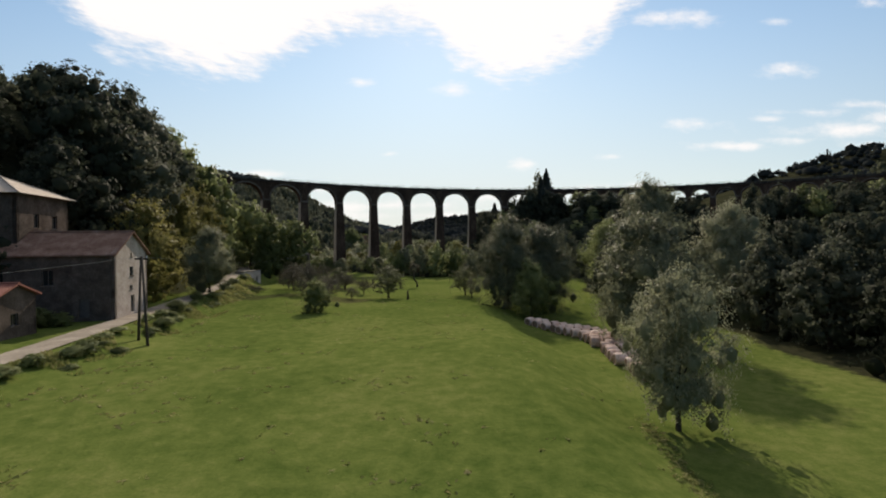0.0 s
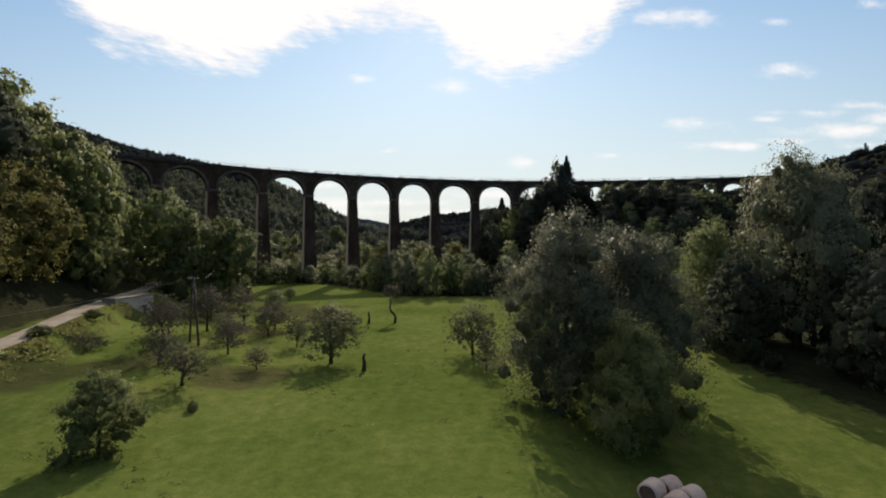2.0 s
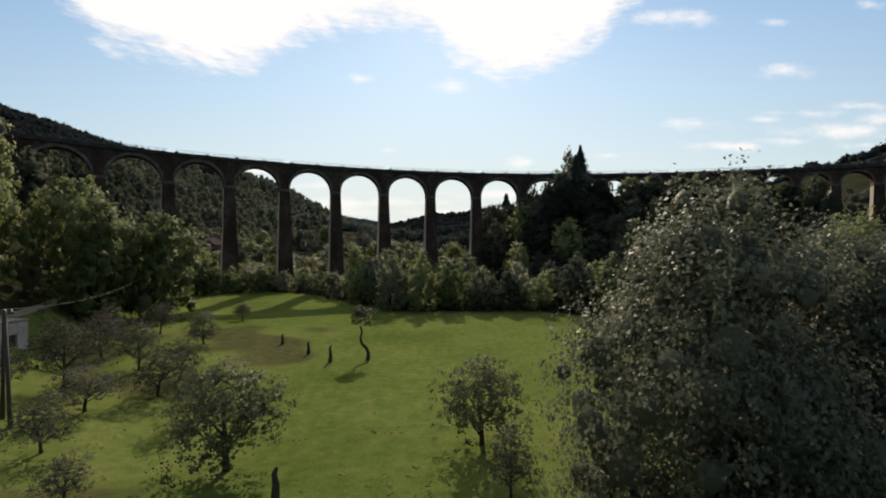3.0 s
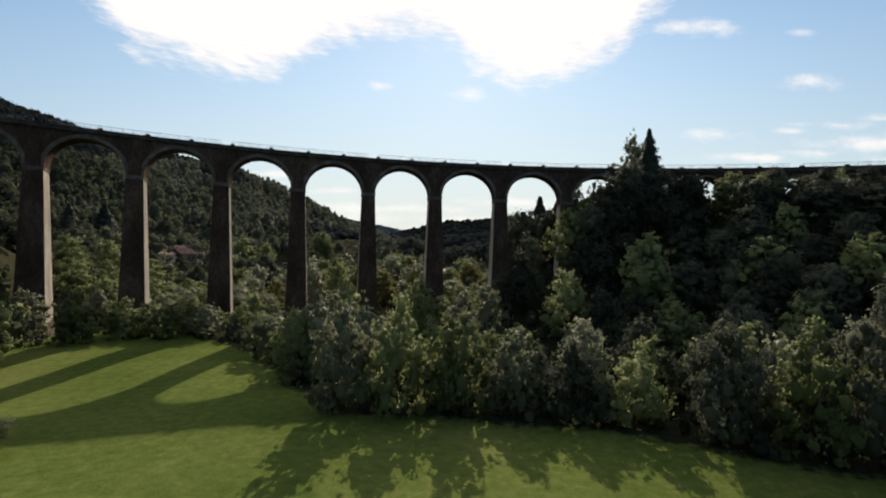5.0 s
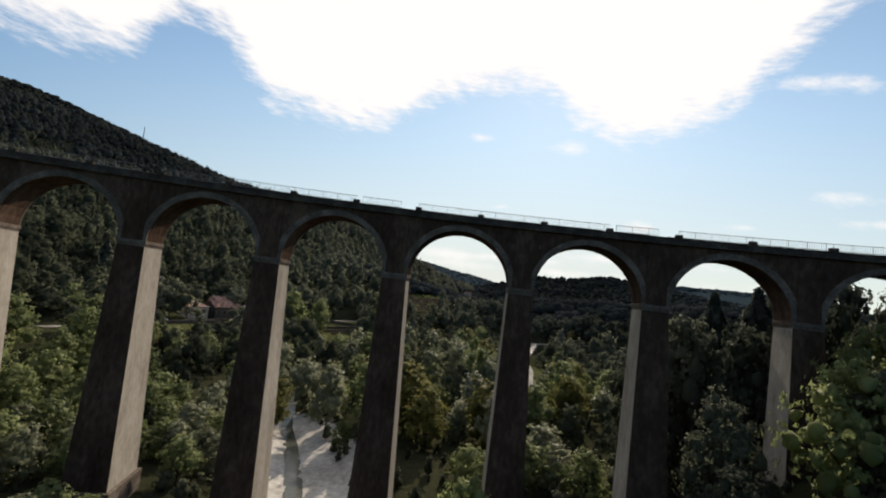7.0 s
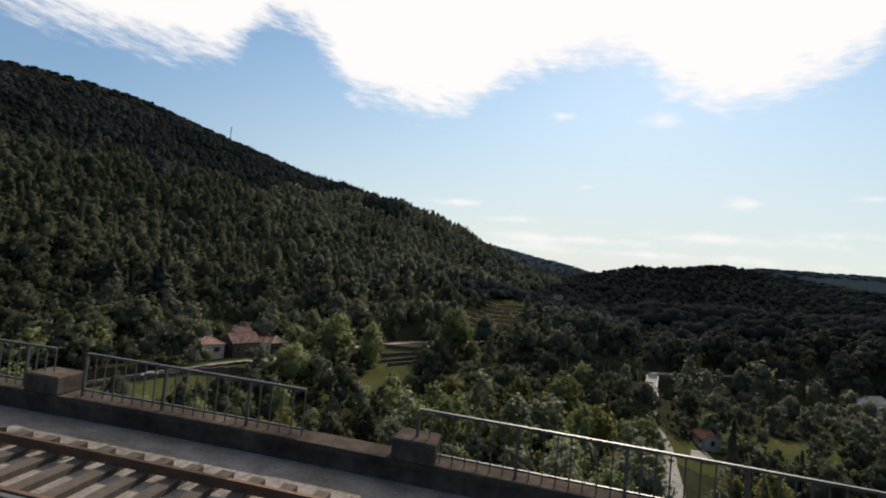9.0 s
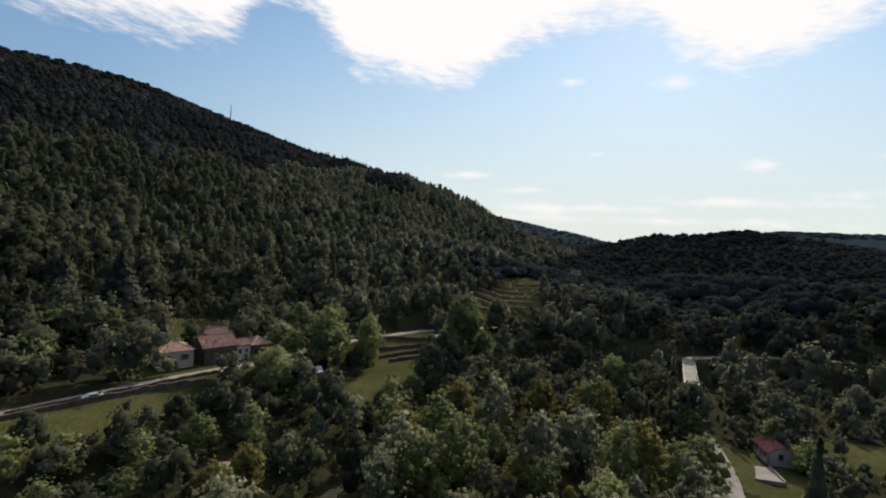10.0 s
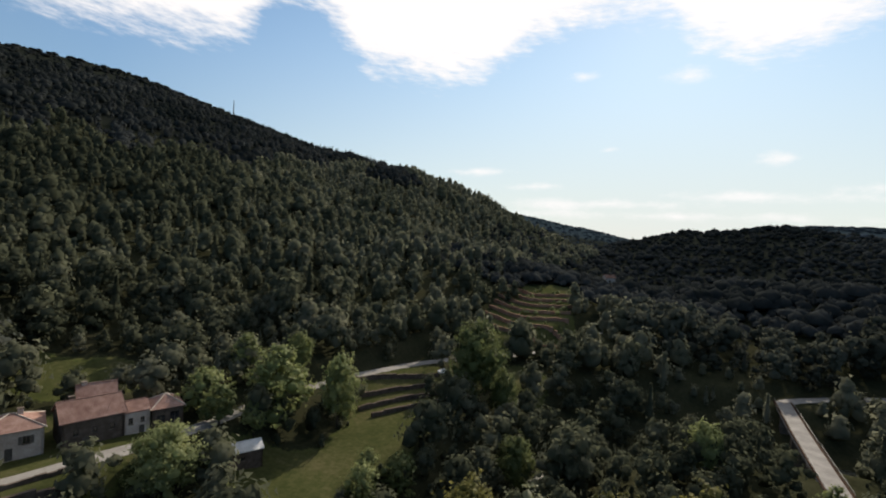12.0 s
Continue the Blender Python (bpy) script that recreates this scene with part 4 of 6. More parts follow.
def limbs(r, lo, lean, count, thick):
    """Trunk and limbs of a tree of unit height and width."""
    s = Solid()
    bend = r.uniform(-lean, lean, 2)
    pts = [(bend[0] * u * u, bend[1] * u * u, u * 0.72) for u in (0, 0.15, 0.4, 0.7, 1.0)]
    pts[0] = (0, 0, -0.03)
    s.tube(pts, [thick * 1.35, thick, thick * 0.8, thick * 0.5, thick * 0.15], 7)
    for i in range(count):
        w = 2 * np.pi * (i / count + r.uniform(-0.08, 0.08))
        z0 = lo * r.uniform(0.55, 1.0) + 0.03 * i
        k = min(z0 / 0.72, 1)
        x0, y0 = bend[0] * k * k, bend[1] * k * k
        q = r.uniform(0.24, 0.36)
        z1 = min(z0 + r.uniform(0.18, 0.40), 0.88)
        root = 7 * min(4, max(0, int(np.searchsorted([0.05, 0.2, 0.4, 0.6], z0)))) + int(r.integers(7))
        s.f.append((root, len(s.v), len(s.v) + 1))
        s.tube([(x0, y0, z0), (x0 + q * 0.45 * np.cos(w), y0 + q * 0.45 * np.sin(w), z0 + (z1 - z0) * 0.5), (x0 + q * np.cos(w + 0.2), y0 + q * np.sin(w + 0.2), z1)], [thick * 0.5, thick * 0.32, thick * 0.08], 5)
    return s


PROTO = {}


def proto(key, seed, shape, n, size, lobes, mat_, lo=0.3, lean=0.06, count=7, thick=0.022, core=0.44):
    r = np.random.default_rng(seed)
    c, d = crown_points(r, shape, 2 * n, lobes)
    v, vn = tri_cards(c, d, size * 0.82, r)
    f = np.arange(len(v)).reshape(-1, 3)
    if core:
        pv, pf, pn = cores(r, shape, LOBES.get("last"), BALL_L if shape == "cone" else BALL_S, core)
        f = np.concatenate([f, pf + len(v)])
        v, vn = np.concatenate([v, pv]), np.concatenate([vn, pn])
    PROTO[key] = (limbs(r, lo, lean, count, thick).mesh("trunk", BARK, True), to_mesh("crown", v, f, mat_, None, True, None, vn))


for i in range(3):
    proto(("hero", i), 20 + i, "full", 12000, 0.0125, 110, LEAF, 0.16, thick=0.020, core=0.30)
    proto(("grey", i), 30 + i, "full", 20000, 0.0096, 110, LEAF_GREY, 0.16, thick=0.020, core=0.42)
    proto(("twin", i), 65 + i, "slim", 36000, 0.0070, 170, LEAF_DUSK, 0.16, thick=0.022, core=0.34)
    proto(("full", i), 55 + i, "full", 20000, 0.0092, 100, LEAF, 0.12, thick=0.022, core=0.45)
    proto(("dark", i), 35 + i, "low", 3000, 0.0215, 80, LEAF, 0.2, thick=0.020)
    proto(("oak", i), 140 + i, "low", 3000, 0.0215, 80, LEAF_OAK, 0.2, thick=0.020)
    proto(("slim", i), 45 + i, "full", 18000, 0.0098, 90, LEAF_GREY, 0.16, thick=0.022, core=0.34)
    proto(("gold", i), 40 + i, "low", 8000, 0.0150, 80, LEAF_YELLOW, 0.2, thick=0.018)
for i in range(4):
    proto(("orchard", i), 50 + i, "fruit", 4000, 0.0165, 26, LEAF_FRUIT, 0.16, lean=0.10, count=8, thick=0.026, core=0)
    proto(("bare", i), 60 + i, "fruit", 2400, 0.0150, 22, TWIG, 0.20, lean=0.18, count=10, thick=0.022, core=0)
    proto(("mid", i), 70 + i, "low" if i % 2 else "tall", 1250, 0.0275, 46, LEAF, 0.2)
    proto(("midgrey", i), 80 + i, "low" if i % 2 else "tall", 1250, 0.0275, 46, LEAF_GREY, 0.15)
    proto(("near", i), 110 + i, "low", 1500, 0.0260, 56, LEAF, 0.2)
    proto(("neargrey", i), 120 + i, "low", 1500, 0.0260, 56, LEAF_GREY, 0.15)
for i in range(2):
    proto(("poplar", i), 90 + i, "tall", 5200, 0.0165, 70, LEAF, 0.12, count=5)
    proto(("fir", i), 95 + i, "cone", 3000, 0.026, 1, NEEDLE, 0.1, 0.0, 0, 0.014)
    proto(("bush", i), 97 + i, "low", 8000, 0.0150, 80, LEAF, 0.08, thick=0.02, core=0.42)
    proto(("shrub", i), 130 + i, "low", 420, 0.055, 14, LEAF, 0.06, count=3, thick=0.02)
    proto(("goldmid", i), 99 + i, "low", 1600, 0.028, 40, LEAF_YELLOW, 0.12)


def plant(kind, x, y, h, w, label, name="tree", category="tree", sink=0.1, z=None, group=""):
    """One tree: h metres high, w metres across."""
    ks = [k for k in PROTO if k[0] == kind]
    tr, cr = PROTO[ks[int(rng.integers(len(ks)))]]
    base = (ground(x, y) if z is None else z) - sink
    e = thing(name, label, category, pose(x, y, base, 0, 0, float(rng.uniform(0, 360))) @ Matrix.Diagonal((w, w, h, 1)), group)
    part("trunk", tr, e)
    part("crown", cr, e)
    return e


# the trees by the meadow, one by one
plant("slim", 15.8, 32.0, 11.0, 7.0, "slim grey-green ash standing alone at the meadow's edge")
plant("grey", 25.6, 58.9, 16.3, 14.8, "broad grey-green lime tree beside the hay bales")
plant("twin", 12.6, 89.0, 17.4, 14.5, "tall twin-stemmed grey-green tree casting shade on the meadow")
plant("twin", 19.4, 91.0, 16.8, 14.5, "dense dark tree grown together with its neighbour")
plant("full", 15.6, 82.0, 10.0, 8.4, "smaller dark tree standing before the twin trees")
plant("grey", 48.0, 108.0, 26.0, 16.0, "very tall pale-leaved tree at the wood's edge")
plant("grey", 49.5, 82.0, 19.5, 14.0, "tall pale-leaved tree at the wood's edge")
plant("oak", 37.0, 103.0, 13.0, 10.0, "dark round tree at the wood's edge")
plant("hero", 39.3, 113.0, 17.4, 12.0, "dark round tree at the wood's edge")
for x, y, h, w, k in ((45, 24, 9.5, 10, "dark"), (44.5, 44, 10, 11, "dark"), (45.5, 56, 10, 11, "dark"), (46.5, 68, 11, 11, "dark"), (46, 94, 13, 11, "dark"), (52, 36, 11, 12, "dark"), (55, 50, 12, 12, "dark"), (56, 64, 12, 12, "dark"), (58, 78, 13, 12, "dark"), (56, 94, 14, 12, "dark"), (44, 120, 16, 12, "dark"), (45, 34, 9.5, 10, "dark"), (46, 10, 10, 10, "dark"), (50, 108, 17, 13, "dark"), (44, 134, 15, 12, "mid")):
    plant("oak" if k == "dark" else k, x, y, h + (2.4 if y < 90 else 0.0), w, "dark leafy tree at the edge of the wood", group="trees at the wood's edge")
for x, y, h, w, k, lab in ((-59, 74, 21, 17, "dark", "huge dark oak behind the old house"), (-66, 88, 23.2, 18, "dark", "huge dark oak on the bank"), (-60, 93, 21, 16, "dark", "tall dark tree on the steep bank"),
                           (-50, 80, 16.5, 13, "gold", "spreading tree with sunlit yellow-green top"), (-57.0, 103, 14.5, 11, "gold", "tall tree with yellowing leaves beside the lane"), (-40.5, 83, 12, 8.5, "grey", "small dark round tree beside the lane"),
                           (-61.5, 113, 15, 11, "gold", "yellow-green tree beside the lane"), (-62, 118, 19, 13, "gold", "leafy yellow-green tree over the lane"), (-60, 58, 18, 15, "dark", "huge dark tree behind the house"), (-68, 66, 19, 16, "dark", "huge dark tree behind the house"),
                           (-64, 134, 20, 13, "dark", "dark leafy tree over the lane"), (-70, 104, 24, 16, "dark", "tall dark tree on the steep bank"), (-74, 148, 23, 15, "dark", "dark leafy tree above the orchard"), (-64, 157, 23, 15, "dark", "big dark round tree behind the orchard"), (-56, 166, 19, 13, "dark", "dark leafy tree behind the orchard"), (-49, 158, 20, 14, "dark", "big dark round tree behind the orchard"), (-55, 150, 21, 14, "dark", "big dark round tree behind the orchard"), (-74, 172, 17, 14, "dark", "dark leafy tree behind the orchard"), (-66, 186, 15, 13, "dark", "dark leafy tree near the viaduct"), (-80, 190, 16, 13, "dark", "dark leafy tree near the viaduct"), (-70, 110, 25, 17, "dark", "huge dark oak high on the bank"), (-69, 119, 23.5, 16, "dark", "huge dark oak high on the bank"), (-73, 128, 26, 17, "dark", "huge dark oak high on the bank"), (-65, 130, 27, 16, "dark", "dark leafy tree on the bank"), (-78, 99, 17, 15, "dark", "huge dark oak high on the bank"), (-80, 122, 25, 17, "dark", "dark leafy tree on the bank"), (-88, 84, 14, 13, "dark", "huge dark oak high on the bank"), (-90, 108, 14, 13, "dark", "dark leafy tree on the bank"), (-76, 76, 15, 14, "dark", "huge dark tree behind the house"), (-70, 50, 15, 14, "dark", "dark tree behind the house")):
    plant("oak" if k == "dark" and y < 126 else k, x, y, h, w * 1.1, lab)
plant("bush", -20.3, 76.8, 5.6, 5.4, "dense round dark bush standing in the grass", "bush", "bush")
plant("bush", -18.6, 84.8, 1.0, 1.1, "small dark shrub in the grass", "bush", "bush")
ORCHARD = [(-11.4, 101.2, 7.0, 8.5, 0), (5.2, 104.5, 6.6, 6.6, 0), (6.2, 97.5, 4.4, 3.8, 1), (-32.8, 104.6, 6.4, 6.3, 1), (-22.3, 89.8, 4.2, 6.3, 1), (-18.4, 97.1, 2.7, 3.9, 1), (-23.5, 114.0, 4.3, 6.0, 1), (-26.5, 109.2, 4.0, 6.3, 1), (-18.2, 110.3, 4.5, 4.7, 1), (-30.3, 121.9, 5.5, 6.3, 1), (-23.5, 101.6, 3.9, 4.7, 1), (-30.3, 135.5, 4.5, 5.1, 0), (-35.9, 161.3, 3.7, 3.9, 0), (-24.4, 119.2, 4.5, 5.5, 1), (-32.6, 114.8, 6.4, 7.6, 1), (-38.0, 126.8, 5.2, 6.5, 1), (-36.0, 111.1, 4.8, 5.8, 1), (-39.5, 141.0, 4.7, 5.6, 1), (-28.3, 96.2, 3.9, 5.4, 1), (-41.9, 133.3, 5.2, 6.2, 1)]
for x, y, h, w, k in ORCHARD:
    plant("bare" if k else "orchard", x, y, h, w, "old grey fruit tree with thin foliage" if k else "leafy old fruit tree with a forked trunk", "fruit_tree", "fruit tree", group="orchard trees in the meadow")


def crooked(x, y, pts, r0, tuft, label, name):
    e = thing(name, label, "tree stump" if name == "tree_stump" else "tree", pose(x, y, ground(x, y) - 0.05))
    s = Solid()
    n = len(pts)
    s.tube(pts, [r0 * (1 - 0.6 * i / (n - 1)) for i in range(n)], 7)
    part("trunk", s.mesh("trunk", BARK, True), e)
    if tuft:
        r = np.random.default_rng(5)
        c, d = crown_points(r, "open", 900, 9)
        v, f, vn = leaf_cards(c * np.array([3.6, 3.6, 4.4]) + np.array(pts[-1]) - np.array([0, 0, 1.9]), d, 0.13, r)
        part("crown", to_mesh("crown", v, f, TWIG, None, True, None, vn), e)
    return e


crooked(-7.0, 130.5, [(0, 0, 0), (0.1, 0, 0.9), (-0.1, 0, 1.5), (-0.7, 0, 2.1), (-0.9, 0, 2.8), (-0.7, 0, 3.6), (-0.9, 0, 4.4)], 0.27, True, "crooked old fruit tree with a bent bare trunk", "fruit_tree")
for x, y, h in ((-7.0, 97.6, 1.9), (-11.5, 129.5, 2.1), (-15.5, 134.0, 1.7), (-20.5, 138.5, 1.5)):
    crooked(x, y, [(0, 0, 0), (0.06, 0, h * 0.5), (-0.05, 0.05, h * 0.8), (0.12, 0, h)], 0.26, False, "broken dead tree stump in the grass", "tree_stump")
plant("fir", 54.7, 246.6, 22, 16.0, "dark spruce rising above the viaduct", z=16.6)
plant("neargrey", 50.2, 247.2, 20.5, 11.0, "grey-green tree rising above the viaduct beside a spruce", z=16.4)
plant("fir", 49.0, 233, 19.0, 14.0, "dark spruce beside the viaduct")
plant("oak", 43.5, 231, 18.6, 12.0, "broad dark pine beside the viaduct")
plant("oak", 38.6, 228, 16.0, 11.0, "dark leafy oak beside the viaduct")
plant("oak", 34.0, 226, 14.5, 10.0, "dark leafy oak beside the viaduct")
plant("fir", 29.3, 264, 31.5, 24.0, "tall spruce behind the viaduct")
plant("fir", 35.0, 262, 30.5, 24.0, "tall spruce behind the viaduct")
plant("oak", 24.0, 259, 29.0, 16.0, "tall leafy tree behind the viaduct")
plant("oak", 31.0, 254, 24.0, 14.0, "leafy tree behind the viaduct")
plant("oak", 20.0, 268, 25.0, 15.0, "leafy tree behind the viaduct")
plant("oak", 29.0, 270, 28.0, 15.0, "leafy tree behind the viaduct")
for k, th in enumerate((0.27, 0.32, 0.37, 0.42, 0.635, 0.68, 0.725, 0.77, 0.815, 0.86, 0.905, 0.95, 1.0, 0.30, 0.35, 0.40, 0.66, 0.71, 0.76, 0.81, 0.86, 0.91, 0.96)):
    rr_ = 180.5 if k < 13 else 171.0
    x, y, _ = arc(th, rr_, 0)
    plant("oak" if k % 3 else "near", x, y, 24.6 + fall(th) - (0.0 if k < 13 else 3.0) - ground(x, y), 13.0, "dark leafy tree reaching up to the viaduct's deck", group="trees before the viaduct")
for x, y, top in ((39, 263, 25), (46, 261, 27), (53, 258, 27), (60, 262, 27), (43, 270, 25)):
    plant("oak", x, y, top - ground(x, y), 15.0, "tall dark tree close behind the viaduct", group="trees behind the viaduct")
for x, y, h, w in ((-90, 246, 10, 10), (-82, 252, 9, 9), (-96, 256, 11, 11), (-76, 259, 8, 8), (-104, 264, 11, 10), (-66, 237, 6, 6), (-60, 232, 5, 5), (-73, 245, 8, 8), (-88, 262, 12, 11), (-98, 268, 13, 12), (-110, 274, 13, 12), (-112, 258, 13, 12), (-102, 248, 12, 11), (-118, 284, 11, 11), (-94, 278, 9, 9)):
    plant("near", x, y, h, w, "leafy green tree on the slope below the viaduct", group="trees on the slope")

# river-side wood between meadow and viaduct
for i, (x, y, h, w) in enumerate([(-17, 186, 10, 8), (-9, 175, 14, 9), (-2, 174.5, 12.5, 8), (4.6, 175, 11.5, 8), (11, 174.5, 10, 7.5), (17, 173, 8.5, 7), (23, 171, 8, 7), (30, 167, 12, 8), (36.5, 165, 11.5, 8), (42.5, 163, 17, 10), (-15, 188, 12, 9), (-14, 198, 13, 10), (-19, 209, 12, 9), (-8, 204, 11, 9), (-4, 180, 8, 7), (-27, 219, 8, 7), (20, 179, 10, 8), (33, 174, 11, 9), (47, 168, 13, 10), (52, 157, 15, 10), (36, 176, 13, 10), (28, 182, 13, 10), (22, 190, 12, 10), (44, 172, 14, 11), (14, 198, 12, 9), (6, 206, 12, 9), (0, 218, 12, 9), (-4, 228, 12, 9), (10, 214, 13, 10), (18, 222, 13, 10), (26, 212, 14, 11), (34, 200, 14, 11), (30, 228, 14, 11), (52, 162, 14, 11), (54, 180, 15, 11), (46, 190, 15, 12), (-31, 206, 7, 7), (-27, 199, 7.5, 7.5), (-33, 214, 6.5, 7), (-40, 218, 6, 7), (-24, 207, 8, 8), (-21, 194, 8.5, 8), (-53, 213, 7, 8), (-46, 215, 6.5, 7.5), (-61, 212, 7.5, 8), (14, 180, 7, 6), (-10, 224, 9, 7), (60, 170, 15, 12), (41, 214, 15, 12), (22, 236, 14, 10), (36, 236, 14, 10), (4, 177, 9, 7), (-3, 183, 9, 7), (12, 180, 9, 7), (26, 176, 9, 7), (-9, 192, 10, 8), (1, 190, 8, 6), (9, 184, 8, 6), (38, 172, 11, 8), (-66, 206, 9, 9), (-57, 214, 7, 8), (-74, 204, 10, 9), (-48, 220, 6, 7), (-84, 208, 11, 9)]):
    # from x 12 every other tree takes dark leaves, painting in the knoll's shade
    plant("oak" if x > 12 and i % 2 else ("neargrey" if i % 3 == 1 else "near"), x, y, h, w, "leafy alder in the thicket by the river" if y < 235 and x < 60 else "leafy tree near the viaduct", "alder", group="trees along the river")
for x, y, h, w in ((-41, 222, 3.0, 4.5), (-8.5, 186, 3.6, 4.2), (-60, 218, 4, 6), (-70, 212, 5, 6), (-52, 219, 3.5, 5)):
    plant("bush", x, y, h, w, "pale leafy bush at the foot of the piers", "bush", "bush", group="bushes by the river")


def wood(name, pts, label, tris, size, mat_, cone=0.12, hmin=7.0, hmax=13.0, seed=1, wide=1.0, scrub=False, level=0.0):
    """Many small trees joined into one mesh: sprays of foliage round each crown."""
    r = np.random.default_rng(seed)
    shapes = []
    for shape in ["tall"] * 4 + ["low"] * 4 + ["cone"] * 3:
        c, d = crown_points(r, shape, tris, 9)
        if tris > 100:
            inner = cores(r, shape, LOBES["last"], BALL_M if shape == "cone" else BALL_S, 0.66)
        else:
            inner = cores(r, shape, EGG if tris > 30 else EGG_FAR, BALL_S, 1.0)
        shapes.append((c, d, inner))
    vs, ns, fs, ts, n = [], [], [], [], len(pts)
    made = 0
    pick = np.where(r.uniform(0, 1, n) < cone, r.integers(8, 11, n), r.integers(0, 8, n))
    hs = (hmin * 0.75 + (hmax * 1.3 - hmin * 0.75) * r.uniform(0, 1, n) ** 1.7)
    hs = hs * (1 + 0.22 * ripple(pts[:, 0] + 70, pts[:, 1], 19.0))
    ws = hs * np.where(pick >= 8, 0.45, r.uniform(0.70, 1.05, n) * wide)
    zs = on_sheet(pts[:, 0], pts[:, 1]) - 0.3
    patch = 0.5 + 0.38 * ripple(pts[:, 0] - 20, pts[:, 1], 64.0) + 0.26 * ripple(pts[:, 0], pts[:, 1], 27.0) + 0.14 * ripple(pts[:, 1] + 31, pts[:, 0], 11.0)
    if scrub:  # tone climbs from the farm side towards the terraces
        patch = 0.5 + 0.75 * (patch - 0.5) + 0.9 * (ramp(-60, 60, 0.57 * (pts[:, 0] + 120) + 0.82 * (pts[:, 1] - 420)) - 0.5)
    tone = np.clip(patch + r.normal(0, 0.17, n), 0, 1)
    for i in range(n):
        c, d, (pv, pf, pn) = shapes[pick[i]]
        a = r.uniform(0, 2 * np.pi)
        ca, sa = np.cos(a), np.sin(a)
        rot = np.array([[ca, sa, 0], [-sa, ca, 0], [0, 0, 1]])
        span_, at = np.array([ws[i], ws[i], hs[i]]), np.array([pts[i, 0], pts[i, 1], zs[i]])
        v, q = tri_cards((c @ rot) * span_ + at, d @ rot, size * hs[i], r)
        vs += [v, (pv @ rot) * span_ + at]
        soft_q = np.concatenate([q, pn @ rot]) * (1 - level) + np.array([0, 0, level])
        ns.append(soft_q / (np.linalg.norm(soft_q, axis=1, keepdims=True) + 1e-9))
        fs += [np.arange(len(v)).reshape(-1, 3) + made, pf + made + len(v)]
        made += len(v) + len(pv)
        ts.append(np.full(len(v) + len(pv), tone[i]))
    ob = new(name, to_mesh(name, np.concatenate(vs), np.concatenate(fs), mat_, None, True, {"tint": np.concatenate(ts)}, np.concatenate(ns)))
    return tagged(ob, label, "woodland", kind="stuff")


def sow(r, x0, x1, y0, y1, gap, keep=1.0, bank=6.5, ring=6.0):
    """Scattered places for trees, clear of open land, roads, river and the viaduct."""
    nx, ny = int((x1 - x0) / gap), int((y1 - y0) / gap)
    a, b = np.meshgrid(np.arange(nx), np.arange(ny))
    x = x0 + (a.ravel() + r.uniform(0.05, 0.95, a.size)) * gap
    y = y0 + (b.ravel() + r.uniform(0.05, 0.95, a.size)) * gap
    ok = ~open_land(x, y) & (off_roads(x, y) > 2.5) & (off_line(x, y, RIVER) > bank) & (r.uniform(0, 1, a.size) < keep)
    rad = np.hypot(x - VX, y - VY)
    th = np.arctan2(x - VX, y - VY)
    ok &= ~((rad > R_IN - ring) & (rad < R_OUT + ring) & (np.abs(th) < 1.3))
    ok &= ~((off_line(x, y, [(-36, 60), (-56, 56)]) < 11) | (off_line(x, y, [(-5, 412), (-2, 484)]) < 6) | (off_line(x, y, [(-2, 345), (3, 380)]) < 8))
    return np.stack([x[ok], y[ok]], 1)


r = np.random.default_rng(11)
p = sow(r, -190, -50, 0, 250, 7.5)
p = p[(p[:, 0] < np.interp(p[:, 1], LEFT_Y, LEFT_X) - 22)]
wood("woods_bank", p, "dense dark deciduous wood on the steep bank", 220, 0.055, WOODS, 0.02, 9, 11, 2)
p = sow(r, 40, 330, -20, 330, 8.5)
p = p[~((p[:, 0] < 52) & (p[:, 1] < 235)) & ~((np.hypot(p[:, 0] - VX, p[:, 1] - VY) < R_IN + 20) & (height(p[:, 0], p[:, 1]) > np.where(p[:, 1] > 120, 13, 20)))]
wood("woods_slope", p, "dense wood and scrub on the slope", 90, 0.075, WOODS, 0.05, 5.5, 8.5, 3)
# the wooded knoll before the viaduct
kn = sow(np.random.default_rng(21), 24, 122, 176, 240, 7.2)
kn = kn[(np.hypot(kn[:, 0] - VX, kn[:, 1] - VY) < R_IN - 5) & (kn[:, 0] > 30)]
for x, y in kn:
    hh = float(rng.uniform(8.5, 13.5))
    if np.hypot(x - VX, y - VY) > R_IN - 13 and x > 36:
        hh = 25.0 - ground(x, y) + float(rng.uniform(-2, 1.5))
    hh = max(4.5, min(hh, 22.0, 25.0 - ground(x, y) + float(rng.uniform(-2, 1)) - (4.0 if x > 98 else 0.0)))
    # mostly dark leaves, so the knoll's shadow is partly in the colour
    plant("oak" if rng.uniform() < 0.75 else "near", float(x), float(y), hh, min(hh, 12) * float(rng.uniform(0.85, 1.05)), "dark leafy oak on the wooded knoll", "oak", group="trees on the knoll")
sc = np.concatenate([sow(np.random.default_rng(22), -110, 66, 150, 440, 4.4, 0.92, 6.5, -2.0), sow(np.random.default_rng(23), 30, 130, 120, 250, 5.0, 0.8)])
wood("undergrowth", sc, "dense bushes and brambles under the trees", 60, 0.085, WOODS, 0.0, 2.0, 3.0, 9)
rs = np.random.default_rng(77)
for x, y in sow(rs, -84, -40, 226, 272, 6.0, 0.95, 8.0, 1.5):
    hh = float(rs.uniform(4.0, 8.0))
    plant("mid" if rs.uniform() < 0.7 else "midgrey", float(x), float(y), hh, hh * 1.05, "young leafy tree below the viaduct", group="trees on the slope")
